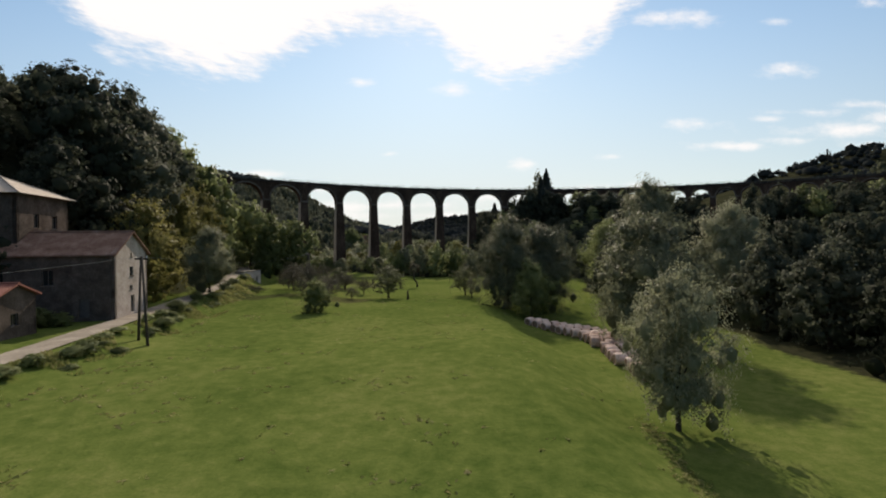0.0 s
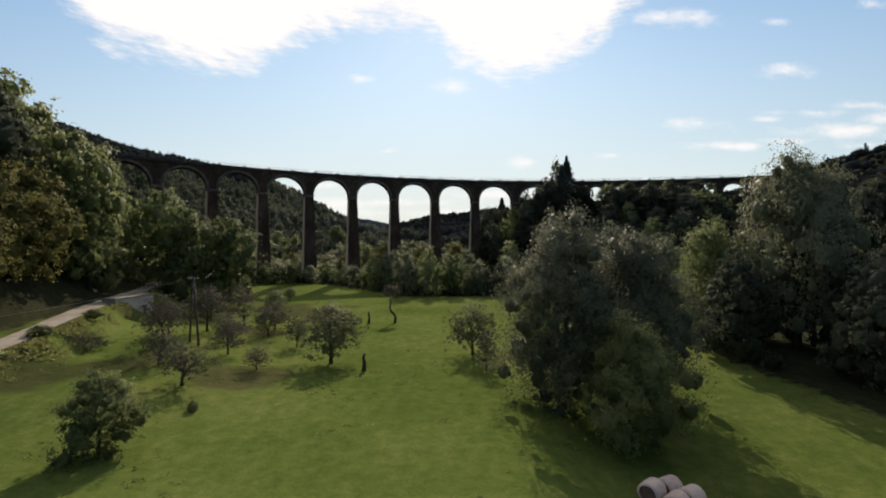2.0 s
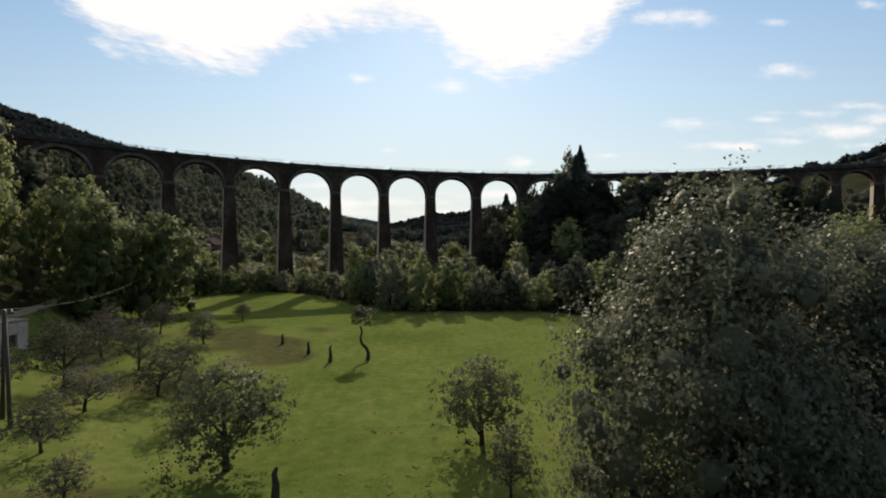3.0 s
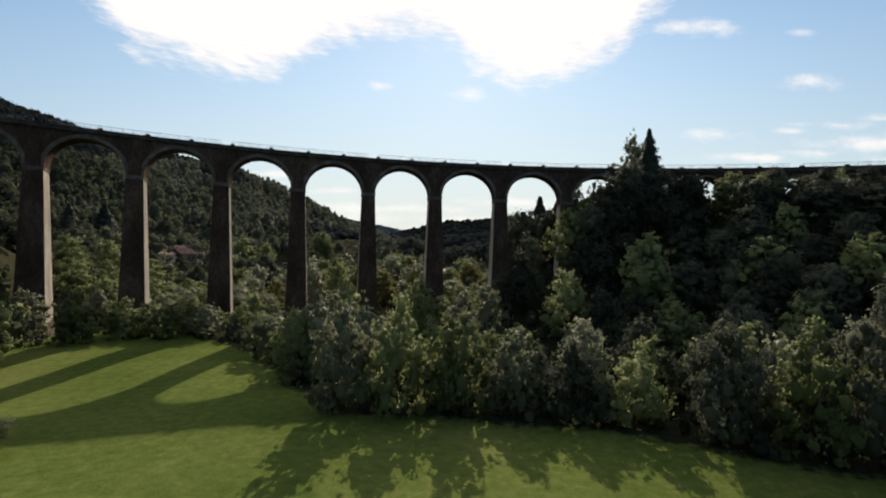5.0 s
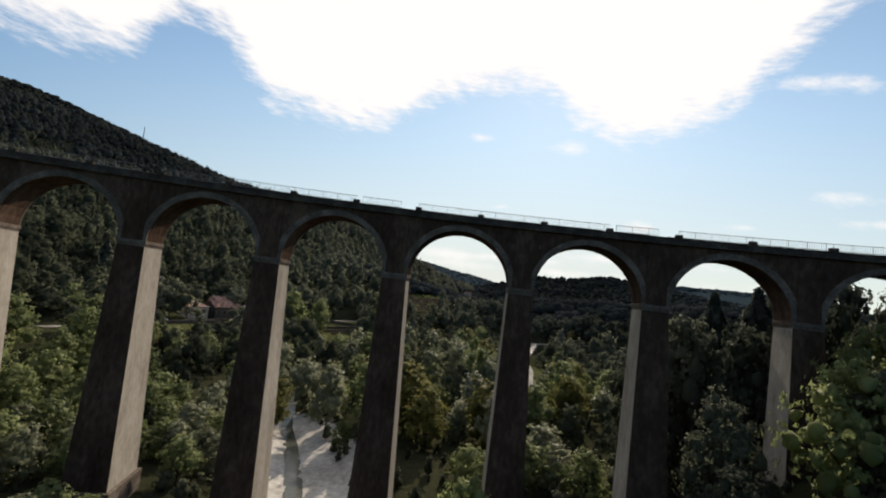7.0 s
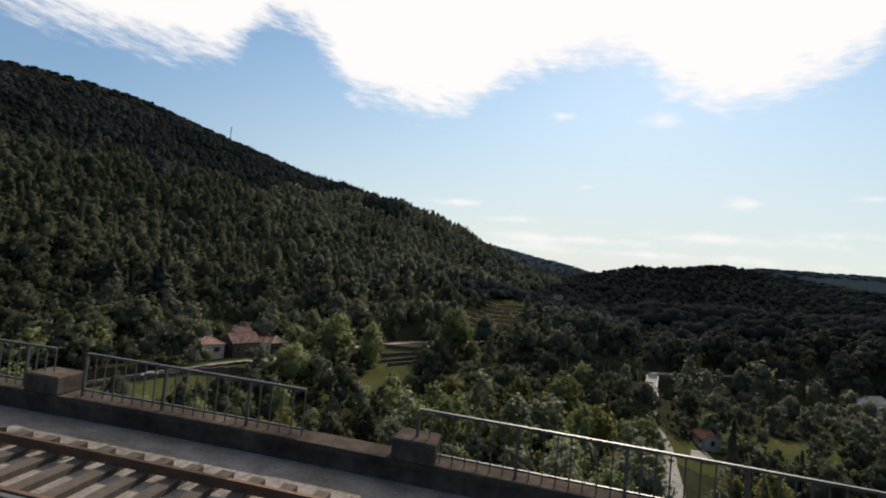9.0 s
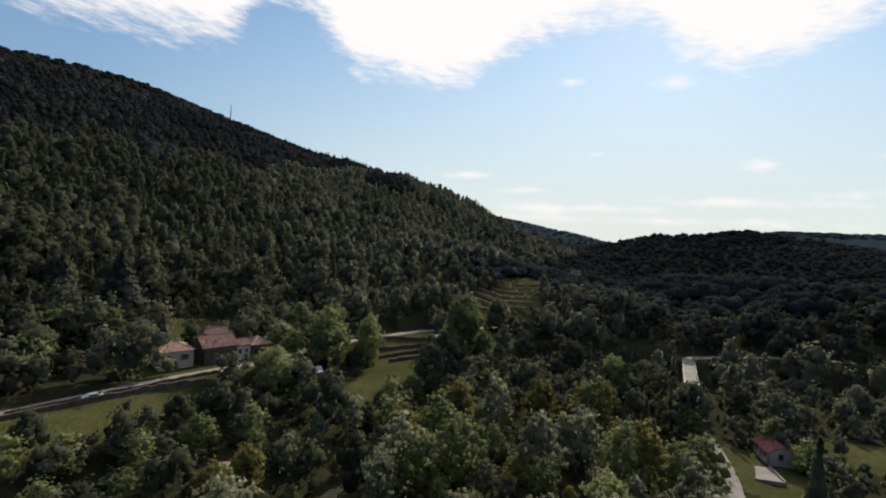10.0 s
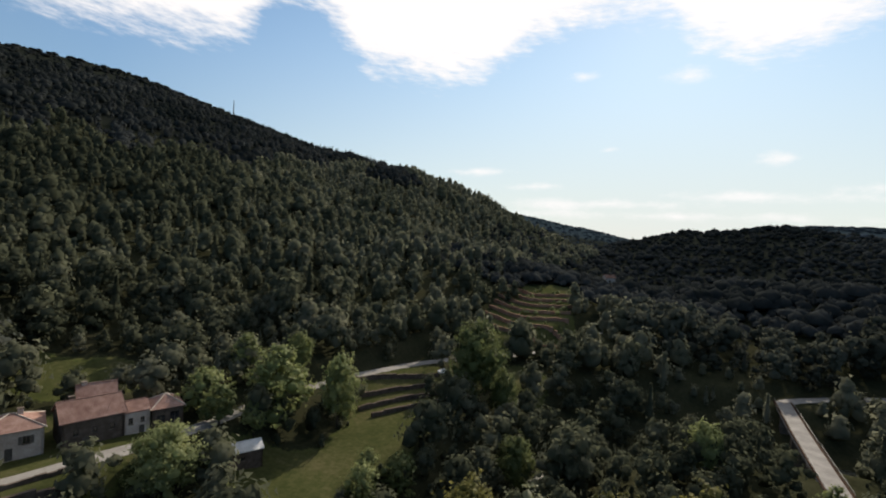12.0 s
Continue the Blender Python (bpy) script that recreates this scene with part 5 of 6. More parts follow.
for x, y, hh in ((-5, 227, 5.5), (1, 229, 6.5), (6, 226, 7.0), (10, 230, 6.0), (11, 223, 7.5), (3, 222, 6.0), (-2, 221, 5.0), (-4, 252, 7.0), (1, 255, 8.5), (6, 258, 7.5), (10, 254, 8.0), (-8, 256, 6.5), (3, 263, 9.0), (-3, 261, 7.5)):
    plant("mid" if x % 3 else "midgrey", x, y, hh, hh * 1.1, "young leafy tree below the viaduct", group="trees on the slope")
# valley beyond the viaduct: single trees near, woods behind
p = sow(r, -118, 62, 248, 405, 7.2, 0.95, 2.5)
p = p[~((np.hypot(p[:, 0] + 38, p[:, 1] - 258) < 17) & (off_line(p[:, 0], p[:, 1], RIVER) < 9))]
near = p[np.argsort(np.hypot(p[:, 0] + 35, p[:, 1] - 325))][:170]
for i, (x, y) in enumerate(near):
    k = ("mid", "midgrey", "mid", "goldmid")[int(rng.integers(4))] if i % 5 else "midgrey"
    hh = float(5.0 + 11.0 * rng.uniform() ** 1.8)
    plant(k, float(x), float(y), hh, hh * float(rng.uniform(0.72, 1.0)), {"mid": "leafy green tree in the valley wood", "midgrey": "grey-green willow in the valley wood", "goldmid": "yellow-green tree in the valley wood"}[k], group="trees in the valley")
key = {(round(float(a), 3), round(float(b), 3)) for a, b in near}
p = sow(r, -150, 200, 248, 540, 6.8, 1.0, 2.0)
p = p[p[:, 1] > 285]
p = p[[((round(float(a), 3), round(float(b), 3)) not in key) for a, b in p]]
dn = np.array([np.min(np.hypot(near[:, 0] - a, near[:, 1] - b)) for a, b in p])
p = p[dn > 5.5]
close = np.hypot(p[:, 0] + 40, p[:, 1] - 300) < 165
wood("woods_valley_edge", p[close], "mixed green wood round the valley's fields", 300, 0.040, WOODS, 0.06, 6, 11, 14, 1.05, False, 0.15)
# trees past the bridge get the colour with shade in it
spur = ~close & (p[:, 1] > 488) & (p[:, 0] > -52)
wood("woods_spur", p[spur], "dense wood on the spur beyond the bridge, shade in its dark colour", 110, 0.065, WOODS_SPUR, 0.06, 7, 12, 24, 1.1, False, 0.0)
wood("woods_valley", p[~close & ~spur], "mixed green wood filling the valley", 90, 0.065, WOODS, 0.06, 6, 11, 4, 1.1, False, 0.25)
for x, y, h, w in ((-83, 422, 26, 19), (-109, 396, 19, 12), (-76, 425, 15, 10), (-129, 404, 14, 9), (-29, 414, 13, 10), (-113, 355, 15, 15), (-66, 404, 13, 11)):
    plant("poplar", x, y, h, w, "tall pale-green poplar in the valley", group="poplars in the valley")
for x, y, h, w in ((-8.6, 384, 9, 8), (-10, 394, 9, 8), (-10, 405, 8, 7), (9, 392, 9, 8), (14, 384, 8, 8), (-120, 371, 9, 9), (-116.5, 377, 9, 8), (-108, 287, 9, 9), (-110, 304, 8, 8), (-106, 314, 9, 8.5), (-103, 325, 9, 9), (-112, 318, 7, 7), (-100, 336, 9, 9), (-118, 293, 8, 8), (-101, 296, 9, 9), (-96, 305, 8, 8), (-128, 374, 11, 12), (-118, 385, 18, 19), (-134, 390, 13, 12), (-104, 358, 7, 8), (-88, 377, 8, 8), (-84, 384, 9, 9), (-91, 383, 5, 6), (-165, 330, 12, 11), (-152, 318, 12, 11), (-150, 302, 11, 11), (-158, 340, 13, 9), (-112, 296, 8, 8)):
    plant("mid", x, y, h, w, "leafy green tree near the farm" if x < -50 else "leafy green tree beside the bridge road")
plant("oak", -9.0, 389, 15, 13.0, "dark oak overhanging the bridge road")
plant("fir", -172, 350, 24, 26, "big dark cedar behind the farm")
plant("fir", -180, 338, 20, 20, "dark cedar on the slope behind the farm")
p = np.concatenate([sow(r, -420, -120, 250, 760, 5.6), sow(r, -950, -420, 250, 1000, 7.8), sow(r, -420, -120, 760, 1000, 7.8)])
dd = np.hypot(p[:, 0] + 20, p[:, 1] - 260)
p = p[(dd < 900) & ~((p[:, 0] > -150) & (p[:, 1] < 540))]
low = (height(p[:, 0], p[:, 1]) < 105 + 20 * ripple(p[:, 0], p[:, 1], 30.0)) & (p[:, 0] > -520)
close = np.hypot(p[:, 0] + 40, p[:, 1] - 300) < 190
wood("woods_farm_slope", p[low & close], "mixed green wood on the slope above the farm", 320, 0.040, WOODS, 0.12, 8, 14, 15, 1.0, True, 0.2)
low, high = low & ~close, ~low
wood("woods_lower_slope", p[low], "mixed grey-green forest on the lower mountainside", 40, 0.085, WOODS, 0.10, 6, 10.5, 5, 1.05, True, 0.30)
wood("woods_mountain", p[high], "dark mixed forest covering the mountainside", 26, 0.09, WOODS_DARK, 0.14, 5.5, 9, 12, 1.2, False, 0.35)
p = np.concatenate([sow(r, -190, 330, 540, 760, 5.8), sow(r, 330, 560, 540, 760, 9), sow(r, -190, 560, 760, 1170, 9.5)])
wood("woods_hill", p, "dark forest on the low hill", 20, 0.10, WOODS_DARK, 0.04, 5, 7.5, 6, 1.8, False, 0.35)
p = np.concatenate([sow(r, -1500, -240, 560, 1500, 14), sow(r, -240, 900, 560, 1500, 17)])
dd = np.hypot(p[:, 0] + 20, p[:, 1] - 260)
p = p[(dd > 880) & (height(p[:, 0], p[:, 1]) > 5)]
main = p[:, 0] < -240
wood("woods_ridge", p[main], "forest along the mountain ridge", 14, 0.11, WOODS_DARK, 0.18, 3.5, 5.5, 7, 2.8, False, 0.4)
wood("woods_far_hill", p[~main], "forest tinted haze-blue on the hill at the valley's end", 14, 0.18, WOODS_FAR, 0.0, 2.5, 4.0, 13, 5.5, False, 0.5)
p = np.concatenate([sow(r, -800, -100, 1500, 2230, 20), sow(r, 220, 900, 2030, 2260, 16)])
wood("woods_horizon", p, "forest tinted haze-blue on the farthest ridges", 12, 0.20, WOODS_FAR, 0.0, 2.2, 3.5, 17, 7.0, False, 0.5)
p = sow(r, 330, 720, 150, 620, 10)
wood("woods_east", p, "forest on the hill beyond the viaduct's end", 22, 0.11, WOODS_DARK, 0.1, 6, 9, 8, 1.5, False, 0.3)

# ---- buildings ----


def wall_panel(s, w, h, holes, thick, m, foot=2.5, peak=0.0):
    """One wall of width w along x and height h, outer face at y = 0, openings (x0, z0, x1, z1) cut through, gable on top."""
    xs = sorted({0.0, w, *[q for a in holes for q in (a[0], a[2])]})
    zs = sorted({-foot, 0.0, h, *[q for a in holes for q in (a[1], a[3])]})
    nx, nz = len(xs), len(zs)

    def solid(i, j):
        if not (0 <= i < nx - 1 and 0 <= j < nz - 1):
            return False
        cx, cz = (xs[i] + xs[i + 1]) / 2, (zs[j] + zs[j + 1]) / 2
        return not any(a[0] < cx < a[2] and a[1] < cz < a[3] for a in holes)

    v = [m @ Vector((x, y, q)) for y in (0.0, thick) for q in zs for x in xs]
    k, f = nx * nz, []
    for j in range(nz - 1):
        for i in range(nx - 1):
            if not solid(i, j):
                continue
            a, b, c, d = j * nx + i, j * nx + i + 1, (j + 1) * nx + i + 1, (j + 1) * nx + i
            f += [(a, b, c, d), (k + d, k + c, k + b, k + a)]
            for (p, q), (oi, oj) in (((b, a), (i, j - 1)), ((c, b), (i + 1, j)), ((d, c), (i, j + 1)), ((a, d), (i - 1, j))):
                if not solid(oi, oj) and not (peak and oj == nz - 1):
                    f.append((p, q, k + q, k + p))
    if peak:
        t0 = (nz - 1) * nx
        ap = len(v)
        v += [m @ Vector((w / 2, 0, h + peak)), m @ Vector((w / 2, thick, h + peak))]
        top = list(range(t0, t0 + nx))
        f += [tuple(top) + (ap,), (ap + 1,) + tuple(k + q for q in reversed(top)), (t0, ap, ap + 1, k + t0), (ap, t0 + nx - 1, k + t0 + nx - 1, ap + 1)]
    s.add(v, f)


def roof_sheet(s, width, length, rise, thick, m, pitch=0.24):
    """A tiled slope: width along x, falling from y = 0 at height rise to y = -length; wavy rows of tiles."""
    n = max(8, int(width / pitch) * 4)
    rows = max(3, int(length / 0.9))
    v, f = [], []
    for j in range(rows + 1):
        u = j / rows
        for i in range(n + 1):
            x = width * i / n
            wave = 0.045 * math.cos(2 * math.pi * i / 4) + 0.012 * math.sin(i * 1.7 + j * 2.1)
            v.append(m @ Vector((x, -length * u, rise * (1 - u) + wave + 0.03 * (j % 2) * 0.5)))
    k = n + 1
    for j in range(rows):
        for i in range(n):
            f.append((j * k + i, (j + 1) * k + i, (j + 1) * k + i + 1, j * k + i + 1))
    o = len(v)
    for x, y, z in ((0, 0, rise - thick), (width, 0, rise - thick), (width, -length, -thick), (0, -length, -thick)):
        v.append(m @ Vector((x, y, z)))
    f += [(o, o + 1, o + 2, o + 3), (0, o, o + 3, rows * k), (n, rows * k + n, o + 2, o + 1), (rows * k, o + 3, o + 2, rows * k + n), (0, n, o + 1, o)]
    s.add(v, f)


def opening(parent, x0, z0, x1, z1, m, shutter=False, door=False):
    """A window or door set back in its opening."""
    w, h = x1 - x0, z1 - z0
    name = "door" if door else "window"
    s = Solid()
    for a in ((x0, z0, x0 + 0.08, z1), (x1 - 0.08, z0, x1, z1), (x0 + 0.08, z1 - 0.08, x1 - 0.08, z1), (x0 + 0.08, z0, x1 - 0.08, z0 + 0.08)):
        s.box(a[0], 0.16, a[1], a[2], 0.24, a[3], m)
    if not door:
        s.box((x0 + x1) / 2 - 0.03, 0.17, z0 + 0.08, (x0 + x1) / 2 + 0.03, 0.23, z1 - 0.08, m)
    p = part(name, s.mesh(name, SHUTTER), parent)
    g = Solid().box(x0 + 0.06, 0.20, z0 + 0.06, x1 - 0.06, 0.22, z1 - 0.06, m)
    part("door_leaf" if door else "pane", g.mesh("pane", SHUTTER if door else GLASS), p)
    if not door:
        part("sill", Solid().box(x0 - 0.1, -0.08, z0 - 0.1, x1 + 0.1, 0.2, z0, m).mesh("sill", STONE_PALE, bevel=0.015), p)
    if shutter:
        for a in (x0 - w / 2 - 0.02, x1 + 0.02):
            part("shutter", Solid().box(a, -0.06, z0, a + w / 2, -0.01, z1, m).mesh("shutter", SHUTTER, bevel=0.01), p)


def building(name, label, at, lx, ly, wall_h, rise, wall_mat, roof_mat, holes, base=0.0, hip=False, over=0.35, chimney=None, special=None):
    """A house lx by ly metres, its ridge along x. holes: side -> [(x0, z0, x1, z1, kind)], sides front (-y), back, left (-x), right (+x)."""
    e = thing(name, label, "house", at)
    sides = {"front": (lx, pose(0, 0, 0)), "right": (ly, pose(lx, 0, 0, 0, 0, 90)), "back": (lx, pose(lx, ly, 0, 0, 0, 180)), "left": (ly, pose(0, ly, 0, 0, 0, -90))}
    for side, (w, m) in sides.items():
        hs = holes.get(side, [])
        s = Solid()
        wall_panel(s, w, wall_h, [q[:4] for q in hs], 0.45, m, 2.5, rise if side in ("left", "right") and not hip else 0.0)
        wall = part("wall", s.mesh("wall", (special or {}).get(side, wall_mat)), e)
        for q in hs:
            opening(wall, *q[:4], m, shutter=len(q) > 4 and q[4] == "s", door=len(q) > 4 and q[4] == "d")
    if hip:
        s = Solid()
        o, h = over, wall_h
        k = ly / 2 if lx > ly else lx / 2
        a = [(-o, -o, h - 0.05), (lx + o, -o, h - 0.05), (lx + o, ly + o, h - 0.05), (-o, ly + o, h - 0.05), (k, ly / 2, h + rise), (max(lx - k, k + 0.02), ly / 2, h + rise)]
        s.add(a, [(0, 1, 5, 4), (1, 2, 5), (2, 3, 4, 5), (3, 0, 4), (3, 2, 1, 0)])
        part("roof", s.mesh("roof", roof_mat), e)
        cap = Solid()
        for p0, p1 in ((0, 4), (1, 5), (2, 5), (3, 4), (4, 5)):
            cap.tube([a[p0], a[p1]], [0.13, 0.13], 6)
        part("ridge_tiles", cap.mesh("ridge_tiles", TILE_PALE), e)
    else:
        ln = math.hypot(ly / 2 + over, 0)
        for m in (pose(-over, ly / 2, wall_h - over * rise / (ly / 2)), pose(lx + over, ly / 2, wall_h - over * rise / (ly / 2), 0, 0, 180)):
            s = Solid()
            roof_sheet(s, lx + 2 * over, ln, rise * ln / (ly / 2) + 0.12, 0.14, m)
            part("roof", s.mesh("roof", roof_mat), e)
        s = Solid()
        s.tube([(-over, ly / 2, wall_h + rise + 0.14), (lx + over, ly / 2, wall_h + rise + 0.14)], [0.14, 0.14], 6)
        part("ridge_tiles", s.mesh("ridge_tiles", roof_mat), e)
    if chimney:
        cx, cy, ch = chimney
        s = Solid().box(cx - 0.4, cy - 0.3, wall_h, cx + 0.4, cy + 0.3, wall_h + ch)
        c = part("chimney", s.mesh("chimney", wall_mat, bevel=0.02), e)
        part("chimney_cap", Solid().box(cx - 0.5, cy - 0.4, wall_h + ch, cx + 0.5, cy + 0.4, wall_h + ch + 0.12).mesh("chimney_cap", STONE_PALE, bevel=0.02), c)
    return e


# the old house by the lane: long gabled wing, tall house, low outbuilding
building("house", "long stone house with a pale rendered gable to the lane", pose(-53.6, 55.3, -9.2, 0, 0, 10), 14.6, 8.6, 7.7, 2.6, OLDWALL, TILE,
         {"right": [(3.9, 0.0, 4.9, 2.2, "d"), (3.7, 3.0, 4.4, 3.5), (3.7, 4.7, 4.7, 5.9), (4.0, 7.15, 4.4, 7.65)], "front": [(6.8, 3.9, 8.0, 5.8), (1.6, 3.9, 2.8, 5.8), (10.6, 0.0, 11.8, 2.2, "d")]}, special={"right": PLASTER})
building("house", "tall weathered house with a pale hipped roof", pose(-61.3, 56.0, -8.6, 0, 0, 10), 10.5, 10.0, 14.6, 2.6, OLDWALL, TILE_PALE,
         {"front": [(2.0, 8.0, 3.1, 9.8, "s"), (6.4, 8.0, 7.5, 9.8, "s"), (2.0, 11.6, 3.1, 13.0), (6.4, 11.6, 7.5, 13.0)], "right": [(3.0, 10.4, 4.0, 12.2), (6.6, 10.4, 7.6, 12.2)]}, hip=True, over=0.7)
building("outbuilding", "low stone outbuilding with a red tiled roof", pose(-47.4, 43.4, -9.4, 0, 0, 8), 6.6, 5.4, 4.0, 1.0, OLDWALL, REDTILE,
         {"front": [(1.2, 0.9, 2.2, 2.1), (4.4, 0, 5.4, 2.1, "d")], "right": [(2.0, 1.0, 3.0, 2.2)]})

# the farm on the far road
building("farmhouse", "brown stone farmhouse with a brown tiled roof", pose(-131.9, 348.6, -3.4, 0, 0, 73.5), 9.4, 8.0, 5.6, 2.4, OLDWALL, TILE_PINK,
         {"front": [(1.6, 2.6, 2.5, 3.8), (4.4, 2.6, 5.3, 3.8), (7.0, 2.6, 7.9, 3.8), (3.0, 0, 4.2, 2.2, "d")], "right": [(3.4, 2.8, 4.4, 4.0)]}, chimney=(2.0, 4.6, 3.0))
building("house", "white rendered house with a pale hipped roof", pose(-136.6, 338.8, -2.9, 0, 0, 68), 8.6, 8.0, 4.9, 1.9, PLASTER, TILE_PINK,
         {"front": [(1.2, 2.4, 2.2, 3.8, "s"), (5.8, 2.4, 6.8, 3.8, "s"), (3.6, 0, 4.6, 2.1, "d")], "right": [(2.0, 2.4, 3.0, 3.8), (5.0, 2.4, 6.0, 3.8)]}, hip=True, chimney=(5.5, 4.4, 2.4))
building("tower_house", "small upper house with a steep brown roof", pose(-137.0, 353.6, -2.8, 0, 0, 66), 6.0, 5.2, 6.7, 2.0, PLASTER, TILE_PINK, {"front": [(2.4, 4.2, 3.3, 5.4)], "right": [(2.0, 4.2, 2.9, 5.4)]}, chimney=(1.0, 2.6, 2.5))
building("barn", "open-fronted stone barn with a brown hipped roof", pose(-127.7, 361.8, -3.3, 0, 0, 66), 5.6, 6.4, 4.6, 1.9, OLDWALL, TILE_PINK, {"front": [(0.8, 0.4, 2.4, 3.2), (3.2, 0.4, 4.9, 3.6)], "right": [(2.2, 0.6, 4.4, 3.4)]}, hip=True)
building("annex", "low pale annex joining farmhouse and barn", pose(-129.4, 357.5, -3.4, 0, 0, 70), 4.4, 6.0, 5.0, 1.2, PLASTER, TILE_PINK, {"front": [(0.8, 2.6, 1.6, 3.8), (2.8, 2.8, 3.5, 3.7), (2.6, 0, 3.5, 2.1, "d")]}, over=0.15)
building("shed", "stone shed with a pale sheet-metal roof", pose(-113.6, 368.2, -9.6, 0, 0, 62), 6.6, 4.2, 2.9, 1.0, OLDWALL, SHEET, {"front": [(2.4, 0.9, 3.2, 1.7)]}, over=0.2)
building("house", "small cream house with a red tiled roof", pose(5.2, 391.5, -10.6, 0, 0, -78), 7.4, 5.6, 2.5, 1.5, PLASTER, REDTILE,
         {"front": [(1.0, 1.0, 2.0, 2.3, "s"), (5.2, 1.0, 6.2, 2.3, "s"), (3.1, 0, 4.0, 2.1, "d")], "right": [(2.2, 1.0, 3.2, 2.3)]}, chimney=(2.0, 3.6, 2.3))
building("cottage", "distant white cottage among trees", pose(70, 455, -6, 0, 0, 40), 8, 6, 4, 1.6, WHITE, TILE_PALE, {"front": [(2, 1, 3, 2.2)]})
building("cottage", "pale house high among the terraces", pose(-70, 597, 14.5, 0, 0, 30), 6, 5, 5, 1.6, PLASTER, TILE, {"front": [(2, 2, 3, 3.4)]})


def dry_wall(name, pts, h, w, mat_, label):
    """A low rubble wall following the land."""
    ln = smooth_line(pts, 1.6)
    s = Solid()
    zz = height(ln[:, 0], ln[:, 1])
    rr = np.random.default_rng(len(pts) + int(abs(pts[0][0])))
    for i in range(len(ln) - 1):
        (ax, ay), (bx, by) = ln[i], ln[i + 1]
        q = math.degrees(math.atan2(by - ay, bx - ax))
        m = pose(ax, ay, zz[i], 0, 0, q)
        s.box(0, -w / 2, -0.8, math.hypot(bx - ax, by - ay) + 0.05, w / 2 + rr.uniform(0, 0.06), h * rr.uniform(0.85, 1.12), m, inset=0.03)
    return tagged(new(name, s.mesh(name, mat_)), label, "wall")




def bank_hut(a, b, deep, top, door_at):
    """A flat-roofed stone hut dug into the lane's bank, its front with one doorway between a and b."""
    long_, turn = math.hypot(b[0] - a[0], b[1] - a[1]), math.degrees(math.atan2(b[1] - a[1], b[0] - a[0]))
    e = thing("hut", "flat-roofed pale stone hut dug into the bank below the lane", "hut", pose(a[0], a[1], top, 0, 0, turn))
    foot = min(ground(*a), ground(*b)) - top - 0.6
    sill = ground(a[0] + (b[0] - a[0]) * door_at / long_, a[1] + (b[1] - a[1]) * door_at / long_) - top
    front = Solid()
    front.box(0, 0, foot, door_at - 0.5, 0.5, -0.18)
    front.box(door_at + 0.5, 0, foot, long_, 0.5, -0.18)
    front.box(door_at - 0.5, 0, sill + 1.95, door_at + 0.5, 0.5, -0.18)
    part("front_wall", front.mesh("front_wall", PLASTER, bevel=0.04), e)
    part("end_wall", Solid().box(0, 0.5, foot, 0.5, deep, -0.18).mesh("end_wall", PLASTER, bevel=0.04), e)
    part("end_wall", Solid().box(long_ - 0.5, 0.5, foot, long_, deep, -0.18).mesh("end_wall", PLASTER, bevel=0.04), e)
    part("back_wall", Solid().box(0.5, deep - 0.4, foot, long_ - 0.5, deep, -0.18).mesh("back_wall", PLASTER, bevel=0.04), e)
    part("roof_slab", Solid().box(-0.12, -0.12, -0.18, long_ + 0.12, deep, 0.0).mesh("roof_slab", LANE, bevel=0.03), e, "gravelled flat roof slab")
    part("lintel", Solid().box(door_at - 0.75, -0.03, sill + 1.95, door_at + 0.75, 0.2, sill + 2.2).mesh("lintel", STONE_SIDE, bevel=0.02), e)
    part("door_leaf", Solid().box(door_at - 0.5, 0.32, sill - 0.05, door_at + 0.5, 0.38, sill + 1.95).mesh("door_leaf", POLE, bevel=0.01), e, "dark weathered plank door")


bank_hut((-51.9, 123.5), (-50.6, 131.4), 2.6, -7.15, 6.2)
dry_wall("field_wall", [(-133, 301), (-127, 318), (-122, 334), (-119, 344)], 1.1, 0.7, OLDWALL, "low dark field wall below the road")
dry_wall("field_wall", [(-134.5, 306), (-127, 327), (-122.3, 346)], 0.7, 0.5, OLDWALL, "low retaining wall along the road")
for i in range(4):
    dry_wall("terrace_wall", [(-120 + 5 * i, 408 - 1 * i), (-113 + 5 * i, 424 - 2 * i), (-102 + 5 * i, 438 - 3 * i)], 1.2, 0.7, OLDWALL, "dry-stone terrace wall below the road")
for i in range(7):
    dry_wall("terrace_wall", [(-108 - 1.0 * i, 488 + 9 * i), (-92 - i, 486 + 9 * i), (-73 - i, 490 + 10 * i)], 1.3, 0.8, SOIL, "reddish dry-stone terrace wall")

# ---- the road bridge ----
bridge = thing("road_bridge_deck", "narrow concrete road bridge with pale edges and thin rails", "bridge")
BP = [Vector((-5.6, 418, -8.2)), Vector((-4.6, 450, -8.1)), Vector((-3.2, 481, -8.0))]


def along_bridge(off0, off1, z0, z1):
    s = Solid()
    o = 0
    for p in BP:
        for off, z in ((off0, z0), (off1, z0), (off1, z1), (off0, z1)):
            s.v.append((p.x + off, p.y, p.z + z))
    for i in range(len(BP) - 1):
        for j in range(4):
            k = (j + 1) % 4
            s.f.append((4 * i + j, 4 * i + k, 4 * (i + 1) + k, 4 * (i + 1) + j))
    e = 4 * (len(BP) - 1)
    s.f += [(3, 2, 1, 0), (e, e + 1, e + 2, e + 3)]
    return s


